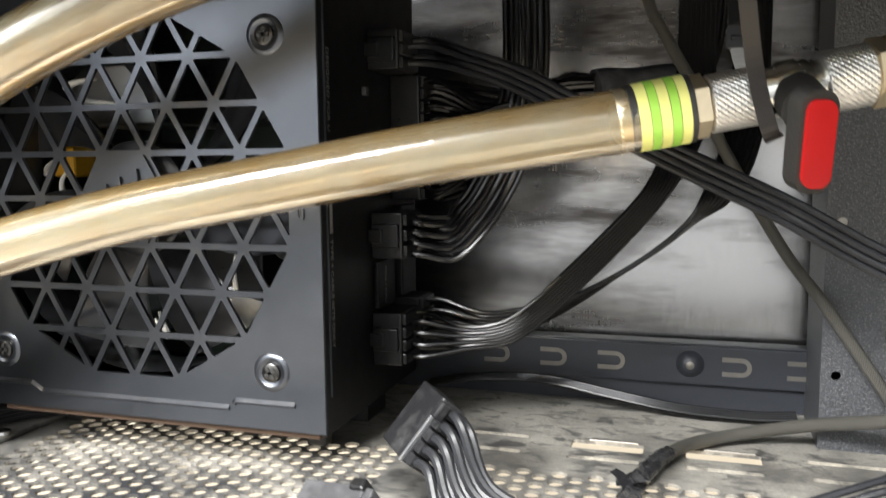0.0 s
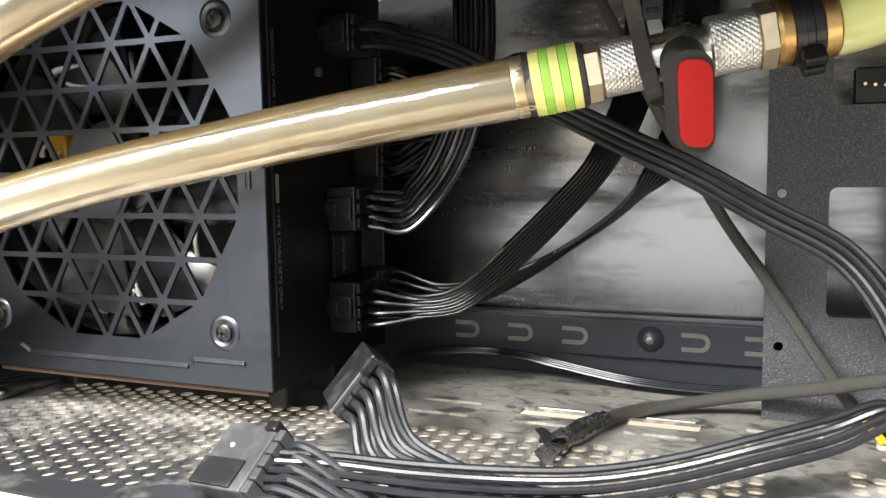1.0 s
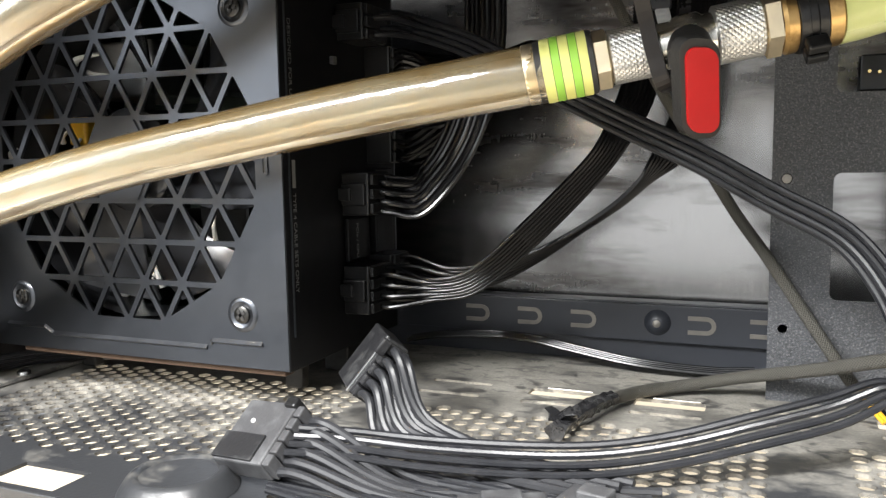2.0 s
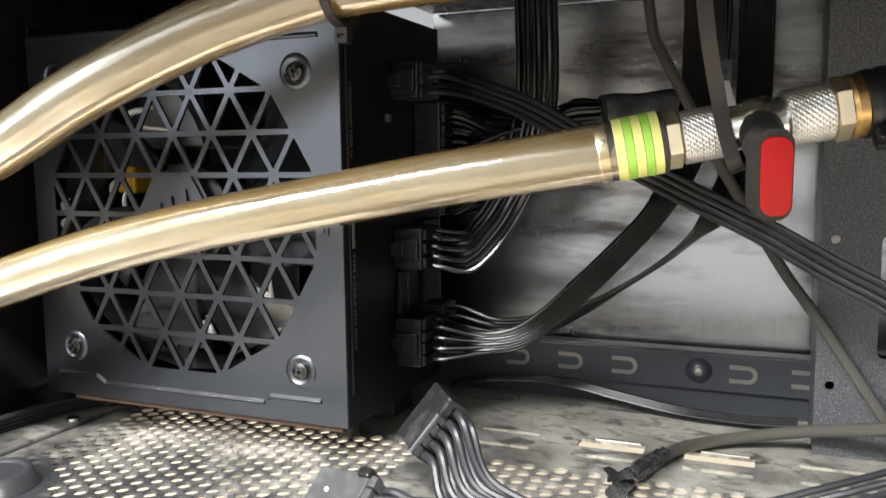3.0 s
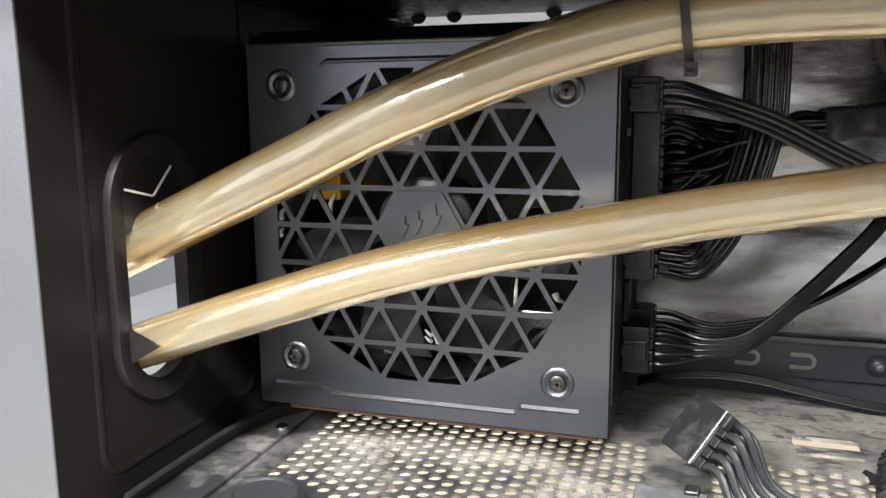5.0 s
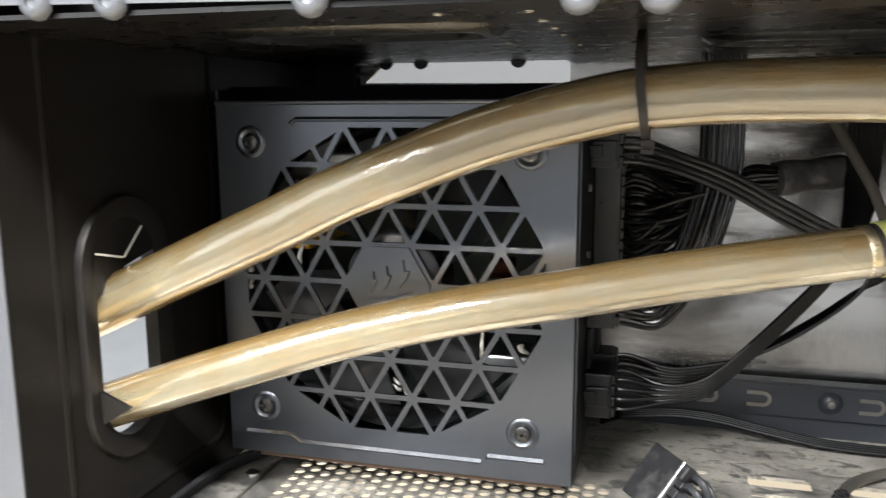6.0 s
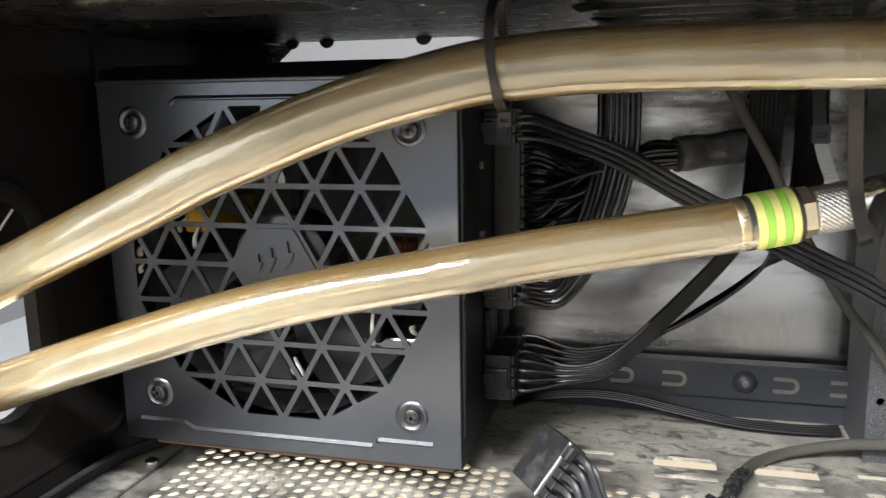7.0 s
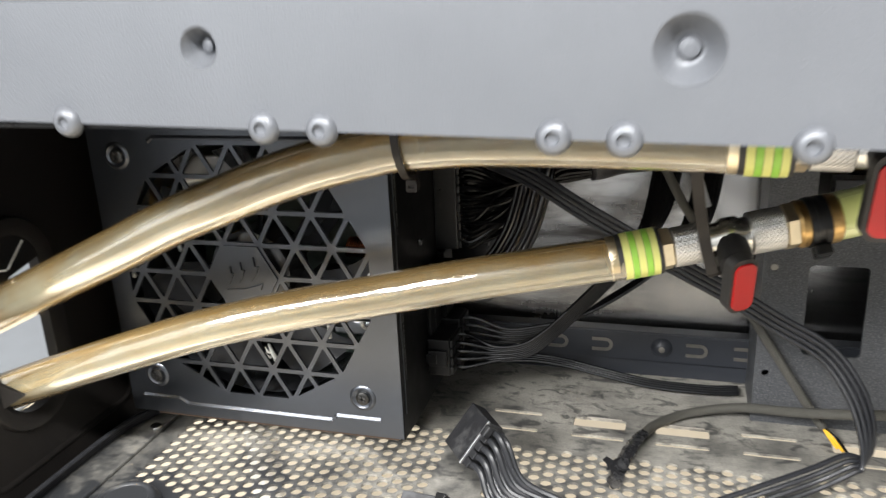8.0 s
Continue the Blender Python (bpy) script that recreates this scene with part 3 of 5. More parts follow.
plate(bm, [(XL, -0.1195), (XR, -0.1195), (XR, YB), (-0.008, YB), (-0.008, 0.098), (-0.112, 0.098), (-0.112, YB), (XL, YB)], [ring(x, y, 0.0013, 10) for x, y in SMALL], 0.0012, at_z(ZS + 0.0006))
shelf = solid("ceiling_shelf", bm, M_SHELF, "black painted steel shelf with pressed ovals above the supply", "case ceiling", "structure")
FLIP = Matrix(((1, 0, 0, 0), (0, 1, 0, 0), (0, 0, -1, ZS), (0, 0, 0, 1)))
# ovals are the same sheet as the shelf, coloured for their highlights
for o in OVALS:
    emboss("pressed_oval", rounded(*o, 0.0108, 8), FLIP, 0.0040, M_RIDGE_LIT, shelf)
# pale rings on only some holes put the glints of their edges in
for x, y in SMALL[22:]:
    bm = fresh()
    lathe(bm, [(0, 0.0015), (0.0003, 0.0014), (0.0004, 0.0012), (0.0002, 0.0010)], axes((x, y, ZS + 0.0001), (0, 0, -1), (1, 0, 0)), 12, ends=False)
    part("hole_collar", bm, M_HOOK, shelf, "pale metal ring for a hole-edge glint", True)
for x in (-0.096, -0.078, -0.030):
    bm = fresh()
    lathe(bm, [(0, 0.0036), (0.0008, 0.0040), (0.0016, 0.0036)], axes((x, 0.0962, ZS + 0.0008), (0, 1, 0)), 20)
    part("rear_lug", bm, M_SHELF, shelf, "", True)

# upper compartment lid, out of sight above the shelf
bm = fresh()
box(bm, -0.172, XR, -0.08, YB + 0.01, 0.235, 0.24)
solid("case_top", bm, M_BLACK, "black painted steel case top", "case top", "structure")
bm = fresh()
box(bm, XR, XR + 0.0012, -0.096, YB + 0.01, -0.022, 0.24)
solid("wall_right", bm, M_BLACK, "black painted steel end wall", "case wall", "structure")

# back wall: bare tray behind a black frame
bm = fresh()
# slot added so the room beyond gives the bright strip under the shelf
plate(bm, rect(XL, XR, 0.0, 0.24), [[(-0.118, 0.1715), (-0.009, 0.1705), (-0.009, 0.205), (-0.0975, 0.205), (-0.1035, 0.184)]], 0.0015, at_y(YB + 0.0048))
solid("wall_back", bm, M_STEEL, "bare streaked steel tray as back wall", "case wall", "structure")
bm = fresh()
plate(bm, rect(XL, XR, 0.0, 0.24), [rounded(-0.122, 0.30, 0.024, 0.207, 0.012, 6)], 0.0012, at_y(YB))
solid("wall_back_frame", bm, M_BLACK, "black painted steel frame in front of the tray", "case wall", "structure")
rail = thing("mounting_rail", (0.1, 0.113, 0.0), "black steel mounting rail with pressed hooks", "rail", kind="structure")
bm = fresh()
box(bm, -0.02, 0.30, 0.1128, 0.1138, 0.0105, 0.0265, 0.0003)
part("rail_face", bm, M_RAIL, rail)
bm = fresh()
box(bm, -0.02, 0.30, 0.1128, 0.1212, 0.0266, 0.0276, 0.0004)
part("rail_top", bm, M_RAIL, rail)
bm = fresh()
box(bm, -0.02, 0.30, 0.1165, 0.1172, 0.0, 0.0105)
part("rail_foot", bm, M_RAIL, rail)
for x in (0.032, 0.057, 0.0815, 0.1315, 0.156, 0.181):
    bm = fresh()
    y = 0.1127
    path = [(x, y, 0.0216)] + [(x + 0.0075 + 0.0030 * math.sin(a), y, 0.0186 + 0.0030 * math.cos(a)) for a in [math.pi * k / 8 for k in range(9)]] + [(x, y, 0.0156)]
    sweep(bm, path, rect(-0.0004, 0.0004, -0.0009, 0.0009))
    part("pressed_hook", bm, M_HOOK, rail, "pale u-shaped pressed hook")
bm = fresh()
lathe(bm, [(0, 0.0018), (0.0004, 0.0030), (0.0022, 0.0050), (0.003, 0.0056)], axes((0.119, 0.1098, 0.0190), (0, 1, 0)), 28)
part("rivet", bm, M_RAIL, rail, "domed rivet", True)
bm = fresh()
lathe(bm, [(0, 0.0004), (0.0003, 0.0016), (0.0010, 0.0020)], axes((0.119, 0.1093, 0.0190), (0, 1, 0)), 20)
part("rivet_core", bm, M_HOOK, rail, "bright rivet core", True)

# textured drive panel
bm = fresh()
plate(bm, rect(0.163, XR, 0.0, ZS), [rounded(0.183, 0.2085, 0.038, 0.083, 0.0025, 4), rounded(0.183, 0.236, 0.1105, 0.160, 0.002, 4), rounded(0.245, 0.30, 0.03, 0.15, 0.003, 4),
                                     ring(0.168, 0.0268, 0.0017, 14), ring(0.168, 0.081, 0.0019, 14)], 0.0014, at_y(0.0777))
panel = solid("partition", bm, M_PANEL, "textured black steel partition with rounded cutouts", "partition", "structure")
bm = fresh()
box(bm, 0.163, 0.1644, 0.0786, 0.116, 0.0, ZS)
part("return_flange", bm, M_PANEL, panel)

# pale disc stands in for the bright steel seen through the upper hole
bm = fresh()
lathe(bm, [(0, 0.0003), (0.0002, 0.0016), (0.0008, 0.0018)], axes((0.168, 0.0772, 0.081), (0, 1, 0)), 20)
part("rivet", bm, M_HOOK, panel, "pale disc filling the upper hole", True)

# socket with gold pins in the upper cutout
socket = thing("pin_header", (0.20, 0.081, 0.1106), "black plastic header with gold pins in a cutout", "connector")
bm = fresh()
box(bm, 0.190, 0.232, 0.079, 0.089, 0.1107, 0.123, 0.0006)
part("shell", bm, M_PLASTIC, socket)
for k in range(12):
    bm = fresh()
    sweep(bm, [(0.1925 + 0.003 * k, 0.0792, 0.117 - 0.0003 * k), (0.1925 + 0.003 * k, 0.0745, 0.117 - 0.0003 * k)], ring(0, 0, 0.0006, 6))
    part("pin", bm, M_GOLD, socket)


# ---- power supply ----
PX0, PX1, PY0, PY1, PZ0, PZ1 = -0.133, 0.010, -0.002, 0.084, 0.0165, 0.167
GC, GS = (-0.0615, 0.0915), 0.0175
psu = thing("power_supply", (-0.06, 0.04, PZ0), "dark grey modular computer power supply with a triangle-cut fan grille", "power supply")


def inside_clip(poly, outline, inset):
    """The part of poly that lies within a convex outline, drawn in by inset."""
    for k, a in enumerate(outline):
        b = outline[(k + 1) % len(outline)]
        length = math.hypot(b[0] - a[0], b[1] - a[1])
        nx, ny = (b[1] - a[1]) / length, (a[0] - b[0]) / length
        out = []
        for i, p in enumerate(poly):
            q = poly[(i + 1) % len(poly)]
            dp, dq = ((e[0] - a[0]) * nx + (e[1] - a[1]) * ny + inset for e in (p, q))
            if dp <= 0:
                out.append(p)
            if (dp < 0) != (dq < 0) and abs(dp - dq) > 1e-12:
                t = dp / (dp - dq)
                out.append((p[0] + t * (q[0] - p[0]), p[1] + t * (q[1] - p[1])))
        poly = out
        if len(poly) < 3:
            return []
    return poly


def blunt(poly, r):
    """Corners cut back by r, as a punch leaves them."""
    out = []
    for i, p in enumerate(poly):
        for q in (poly[i - 1], poly[(i + 1) % len(poly)]):
            d = math.hypot(q[0] - p[0], q[1] - p[1])
            c = min(r, d * 0.3) / d
            out.append((p[0] + c * (q[0] - p[0]), p[1] + c * (q[1] - p[1])))
    return out


def polygon_area(p):
    return 0.5 * sum(p[i - 1][0] * p[i][1] - p[i][0] * p[i - 1][1] for i in range(len(p)))


def grille_holes():
    h = GS * math.sqrt(3) / 2
    bar = 0.00098
    corner = [(1, 4), (2.5, 3), (3.5, 1)]
    corner += [(a, -b) for a, b in corner[::-1]]
    corner = corner + [(-a, -b) for a, b in corner]
    outline = [(GC[0] + GS * a, GC[1] + h * b) for a, b in corner[::-1]]
    out = []
    for j in range(-5, 5):
        for i in range(-6, 7):
            x, z = GC[0] + GS * (i + 0.5 * (j % 2)), GC[1] + h * j
            for tri, c in ((((x, z), (x + GS, z), (x + GS / 2, z + h)), (x + GS / 2, z + h / 3)), (((x + GS, z), (x + 1.5 * GS, z + h), (x + GS / 2, z + h)), (x + GS, z + 2 * h / 3))):
                if math.hypot(c[0] - GC[0], c[1] - GC[1]) < GS * 0.7:
                    continue
                k = 1 - bar / (h / 3)
                tri = [(c[0] + k * (p[0] - c[0]), c[1] + k * (p[1] - c[1])) for p in tri]
                tri = inside_clip(tri, outline, bar)
                if len(tri) >= 3 and polygon_area(tri) > 1.5e-5:
                    clean = [p for n, p in enumerate(tri) if math.hypot(p[0] - tri[n - 1][0], p[1] - tri[n - 1][1]) > 2e-4]
                    out.append(blunt(clean, 0.0006))
    return out


bm = fresh()
plate(bm, rect(PX0 + 0.0006, PX1 - 0.0004, PZ0 + 0.0006, 0.1605), grille_holes(), 0.0012, at_y(PY0 + 0.0006))
face = part("front_panel", bm, M_PSU, psu, "dark grey steel panel with triangle-cut grille")
bm = fresh()
hx = [(GC[0] + 0.0168 * math.cos(math.pi * k / 3), GC[1] + 0.0168 * math.sin(math.pi * k / 3)) for k in range(6)]
plate(bm, hx, [], 0.001, at_y(PY0 - 0.0004))
part("emblem_plate", bm, M_PSU, face, "raised hexagonal emblem plate")
for x0, low, top, wide in ((-0.0085, -0.0030, 0.0050, 0.0042), (-0.0036, -0.0020, 0.0074, 0.0050), (0.0016, -0.0008, 0.0100, 0.0072)):
    bm = fresh()
    h = top - low
    p = [(x0, low), (x0 + wide * 0.42, low - 0.0002), (x0 + wide * 0.80, low + h * 0.30), (x0 + wide, low + h * 0.62), (x0 + wide * 0.72, low + h * 0.60), (x0 + wide * 0.66, top), (x0 + wide * 0.30, low + h * 0.58), (x0 + wide * 0.28, low + h * 0.30)]
    plate(bm, [(GC[0] + a, GC[1] + b) for a, b in p], [], 0.0012, at_y(PY0 - 0.0014))
    part("emblem_mark", bm, M_PSU, face)
bm = fresh()
p = [(-0.0100, -0.0095), (-0.0040, -0.0076), (0.0025, -0.0078), (0.0086, -0.0052), (0.0098, -0.0022), (0.0058, -0.0036), (0.0008, -0.0052), (-0.0040, -0.0054), (-0.0085, -0.0060)]
plate(bm, [(GC[0] + a, GC[1] + b) for a, b in p], [], 0.0012, at_y(PY0 - 0.0014))
part("emblem_mark", bm, M_PSU, face)
bm = fresh()
plate(bm, rounded(0.0018, 0.0042, 0.0855, 0.0925, 0.0008, 3), [rounded(0.0024, 0.0036, 0.0862, 0.0918, 0.0005, 3)], 0.0008, at_y(PY0 - 0.0003))
part("stamped_slot", bm, M_PSU, face, "small stamped slot with a raised rim")
# black inlay stands for the shade inside the stamped slot
bm = fresh()
plate(bm, rounded(0.0025, 0.0035, 0.0863, 0.0917, 0.0004, 3), [], 0.0002, at_y(PY0 - 0.0002))
part("slot_dark_inlay", bm, M_RUBBER, face)
# folded shell
bm = fresh()
box(bm, PX0, PX1 - 0.0012, 0.0105, PY1, PZ1 - 0.0012, PZ1, 0.0005)
part("top_shell", bm, M_PSU, psu)
bm = fresh()
sweep(bm, [(PX0 + 0.0006, PY0 + 0.0003, 0.1606), (PX0 + 0.03, PY0 + 0.0003, 0.1606), (PX1 - 0.0006, PY0 + 0.0003, 0.1606)], ring(0, 0, 0.0011, 12))
part("top_fold", bm, M_PSU, psu, "", True)
bm = fresh()
sweep(bm, [(PX0 + 0.0006, 0, 0), (PX1 - 0.0012, 0, 0)], [(-0.0105, PZ1 - 0.0002), (-PY0 - 0.0006, 0.1614), (-PY0 - 0.0016, 0.1604), (-0.0105, PZ1 - 0.0012)])
part("top_slope", bm, M_PSU, psu, "sloped top edge")
bm = fresh()
box(bm, PX0, PX1 - 0.0012, PY0 + 0.0013, PY1, PZ0, PZ0 + 0.0012)
part("bottom_shell", bm, M_PSU, psu)
bm = fresh()
box(bm, PX0, PX0 + 0.001, PY0 + 0.0013, PY1, PZ0 + 0.0013, PZ1 - 0.0013)
part("left_shell", bm, M_PSU, psu)
bm = fresh()
box(bm, PX0, PX1, PY1, PY1 + 0.001, PZ0, PZ1)
part("back_shell", bm, M_PSU, psu)
bm = fresh()
box(bm, PX1 - 0.0010, PX1, PY0 + 0.0004, PY1, PZ0, PZ1 - 0.0005, 0.0003)
side = part("connector_side", bm, M_PSU_SIDE, psu, "matt black connector side")
bm = fresh()
sweep(bm, [(PX1 + 0.0002, 0.0016, PZ0 + 0.012), (PX1 + 0.0002, 0.0016, PZ1 - 0.012)], rect(-0.0003, 0.0003, -0.0003, 0.0003), up=(0, 1, 0))
part("edge_bead", bm, M_PSU, side)
# pressed lines
for path in ([(-0.1010, 0.1525), (-0.0985, 0.1545), (0.0015, 0.1545)], [(-0.1250, 0.0262), (-0.1050, 0.0262), (-0.1005, 0.0236), (-0.0250, 0.0236)],
             [(-0.0235, 0.0252), (-0.0225, 0.0262), (-0.0010, 0.0262)]):
    bm = fresh()
    sweep(bm, [(a, PY0, b) for a, b in path], [(-0.0004, 0.0012), (-0.0004, -0.0012), (0.0003, -0.0012), (0.0009, -0.0007), (0.0009, -0.0004)], up=(0, 0, 1))
    part("pressed_line", bm, M_PSU, face)


def cross_screw(at, out, turn, parent):
    m = axes(at, out)
    bm = fresh()
    lathe(bm, [(-0.0001, 0.0064), (0.0005, 0.0058), (0.0006, 0.0048), (0.0001, 0.0042), (0.0001, 0.0002)], m, 28)
    cup = part("screw_cup", bm, M_PSU, parent, "", True)
    bm = fresh()
    lathe(bm, [(0.0001, 0.0033), (0.0008, 0.0031), (0.0012, 0.0022), (0.0013, 0.0002)], m, 24)
    part("screw_head", bm, M_SCREW, cup, "bright cross-head screw", True)
    # black bars laid on the head imitate the shade in its cross recess
    for k in (0, 90):
        bm = fresh()
        box(bm, 0.0012, 0.00152, -0.0021, 0.0021, -0.0006, 0.0006, 0, m @ pose(0, 0, 0, turn + k))
        part("screw_dark_bar", bm, M_RUBBER, cup)


for x, z in ((-0.009, 0.0362), (-0.0075, 0.1422), (-0.1160, 0.0375), (-0.1180, 0.1455)):
    cross_screw((x, PY0 - 0.0001, z), (0, -1, 0), 25 + 400 * (x + z), psu)

# fan and what shows behind it
bm = fresh()
m = axes((GC[0], 0.003, GC[1]), (0, 1, 0))
lathe(bm, [(0.0, 0.0005), (0.0, 0.018), (0.001, 0.0195), (0.020, 0.0195), (0.021, 0.001)], m, 32)
part("fan_hub", bm, M_FAN, psu, "", True)
for k in range(7):
    bm = fresh()
    w = 2 * math.pi * k / 7 - 1.27
    grid = []
    for i in range(7):
        r = 0.0190 + 0.0375 * i / 6
        row = []
        for j in range(5):
            a = w + (j / 4 - 0.5) * (0.42 + 0.06 * i / 6) + 0.30 * (i / 6) ** 1.5
            row.append(Vector((GC[0] + r * math.cos(a), 0.005 + 0.014 * (j / 4) + 0.002 * math.sin(math.pi * j / 4), GC[1] + r * math.sin(a))))
        grid.append(row)
    for s in (0, 1):
        vs = [[bm.verts.new(p + Vector((0, 0.0011 * s, 0))) for p in row] for row in grid]
        for i in range(6):
            for j in range(4):
                q = (vs[i][j], vs[i + 1][j], vs[i + 1][j + 1], vs[i][j + 1])
                bm.faces.new(q if s else q[::-1])
    part("fan_blade", bm, M_FAN, psu, "curved dark fan blade", True)
bm = fresh()
lathe(bm, [(0.0, 0.0600), (0.022, 0.0600)], m, 48)
bmesh.ops.delete(bm, geom=[f for f in bm.faces if len(f.verts) > 4], context="FACES")
part("fan_ring", bm, M_FAN, psu, "", True)
bm = fresh()
box(bm, PX0 + 0.003, PX1 - 0.003, 0.074, 0.076, PZ0 + 0.003, PZ1 - 0.003)
part("circuit_board", bm, M_BOARD, psu)
for x0, x1, z0, z1, y, mat, nm in ((-0.118, -0.108, 0.098, 0.110, 0.028, M_AMBER, "transformer"), (-0.108, -0.070, 0.117, 0.140, 0.028, M_ALU, "heatsink"), (-0.055, -0.03, 0.118, 0.142, 0.04, M_PLASTIC, "capacitor_block"),
                                   (-0.115, -0.085, 0.035, 0.045, 0.034, M_ALU, "heatsink"), (-0.045, -0.012, 0.042, 0.05, 0.05, M_ALU, "heatsink"), (-0.06, -0.035, 0.05, 0.072, 0.04, M_PLASTIC, "relay_block")):
    bm = fresh()
    box(bm, x0, x1, y, 0.0738, z0, z1, 0.0012)
    part(nm, bm, mat, psu)
for x, z, r in ((-0.020, 0.074, 0.006), (-0.075, 0.062, 0.008), (-0.1, 0.07, 0.007), (-0.012, 0.125, 0.005)):
    bm = fresh()
    lathe(bm, [(0, r * 0.9), (0.001, r), (0.044, r)], axes((x, 0.030, z), (0, 1, 0)), 20)
    part("capacitor", bm, M_PLASTIC if r > 0.0055 else M_ALU, psu, "", True)
for k in range(9):
    bm = fresh()
    a = 2 * math.pi * k / 9
    sweep(bm, [Vector((-0.0330 + 0.0012 * k + 0.001 * math.cos(t), 0.052 + 0.004 * math.sin(t), 0.0895 + 0.0048 * math.cos(t))) for t in [2 * math.pi * s / 14 for s in range(15)]], ring(0, 0, 0.0005, 6), up=(1, 0, 0))
    part("copper_turn", bm, M_COPPER, psu, "", True)
for x, y, z, dx, dz, r in ((-0.0600, 0.016, 0.0410, -0.0045, 0.0085, 0.0013), (-0.0640, 0.017, 0.0450, -0.0030, 0.0020, 0.0008), (-0.0640, 0.017, 0.0425, -0.0030, 0.0015, 0.0008), (-0.0270, 0.008, 0.060, 0.0003, 0.0150, 0.0009),
                        (-0.085, 0.020, 0.036, 0.016, 0.004, 0.0020), (-0.1235, 0.004, 0.0930, 0.002, 0.004, 0.0013), (-0.1240, 0.004, 0.0860, 0.001, 0.003, 0.0012), (-0.1120, 0.026, 0.092, 0.002, 0.009, 0.0012), (-0.1190, 0.026, 0.099, 0.004, 0.006, 0.0012),
                        (-0.0070, 0.014, 0.088, 0.001, 0.003, 0.0022), (-0.0130, 0.014, 0.066, 0.003, -0.003, 0.0014), (-0.095, 0.012, 0.130, 0.012, 0.003, 0.0015), (-0.088, 0.012, 0.126, 0.014, -0.002, 0.0010)):
    bm = fresh()
    sweep(bm, smooth_line([(x, y, z), (x + dx * 0.3, y - 0.001, z + dz * 0.5), (x + dx, y + 0.001, z + dz)]), ring(0, 0, r, 8), scale=lambda t: 1.1 - 0.6 * t)
    part("sealant_blob", bm, M_WHITE, psu, "white dab of sealant", True)
# brown strip for the floor's reflection under the body, and the pads that carry it
bm = fresh()
box(bm, PX0 + 0.012, PX1 - 0.004, PY0 + 0.003, PY0 + 0.009, PZ0 - 0.0025, PZ0 - 0.0001, 0.0006)
part("reflection_strip", bm, M_FLOOR_REFLECT, psu, "brown strip for the floor reflected under the front edge")
for x in (PX0 + 0.012, PX1 - 0.024):
    bm = fresh()
    box(bm, x, x + 0.012, 0.060, 0.080, 0.0002, PZ0 - 0.0001, 0.001)
    part("rubber_pad", bm, M_RUBBER, psu)
    bm = fresh()
    box(bm, x, x + 0.008, 0.030, 0.036, 0.0002, PZ0 - 0.0001, 0.001)
    part("rubber_pad", bm, M_RUBBER, psu)


def lettering(text, x, y, z_top, length, size, parent, mat=M_INK):
    c = bpy.data.curves.new("lettering", "FONT")
    c.body, c.size, c.extrude = text, size, 0.00003
    c.materials.append(mat)
    ob = new("lettering", c)
    bpy.context.view_layer.update()
    w = max(ob.dimensions.x, 1e-6)
    turn = Matrix(((0, 0, 1), (0, 1, 0), (-1, 0, 0))).to_4x4()
    ob.parent = parent
    ob.matrix_basis = wm(parent).inverted() @ Matrix.Translation((x, y, z_top)) @ turn @ Matrix.Diagonal((length / w, 1, 1, 1))
    return ob


lettering("DESIGNED FOR U", PX1 + 0.0003, 0.0033, 0.1385, 0.0255, 0.0026, side)
lettering("TYPE 4 CABLE SETS ONLY", PX1 + 0.0003, 0.0033, 0.0790, 0.0350, 0.0026, side)
bm = fresh()
box(bm, PX1 + 0.0001, PX1 + 0.0003, 0.0034, 0.0052, 0.0808, 0.0905)
part("printed_bar", bm, M_INK, side)
for y0, z0, z1 in ((0.034, 0.1255, 0.1285), (0.034, 0.099, 0.1015)):
    bm = fresh()
    box(bm, PX1 + 0.0001, PX1 + 0.0018, y0 - 0.003, y0, z0, z1, 0.0004)
    part("latch_tab", bm, M_CONN, side)
bm = fresh()
box(bm, PX1 + 0.0001, PX1 + 0.0022, 0.0385, 0.0560, 0.0505, 0.0675, 0.0006)
sock = part("empty_socket", bm, M_PSU_SIDE, psu)
lettering("PCIe / CPU", PX1 + 0.0025, 0.0440, 0.0655, 0.0135, 0.0024, sock)
bm = fresh()
box(bm, PX1 + 0.0001, PX1 + 0.0040, 0.0585, 0.074, 0.052, 0.0865, 0.0006)
part("socket_block", bm, M_PSU_SIDE, psu)


# ---- hoses ----
def hose_mesh(line, r):
    bm = fresh()
    sweep(bm, line, ring(0, 0, r, 32), girth=1.0)
    return bm


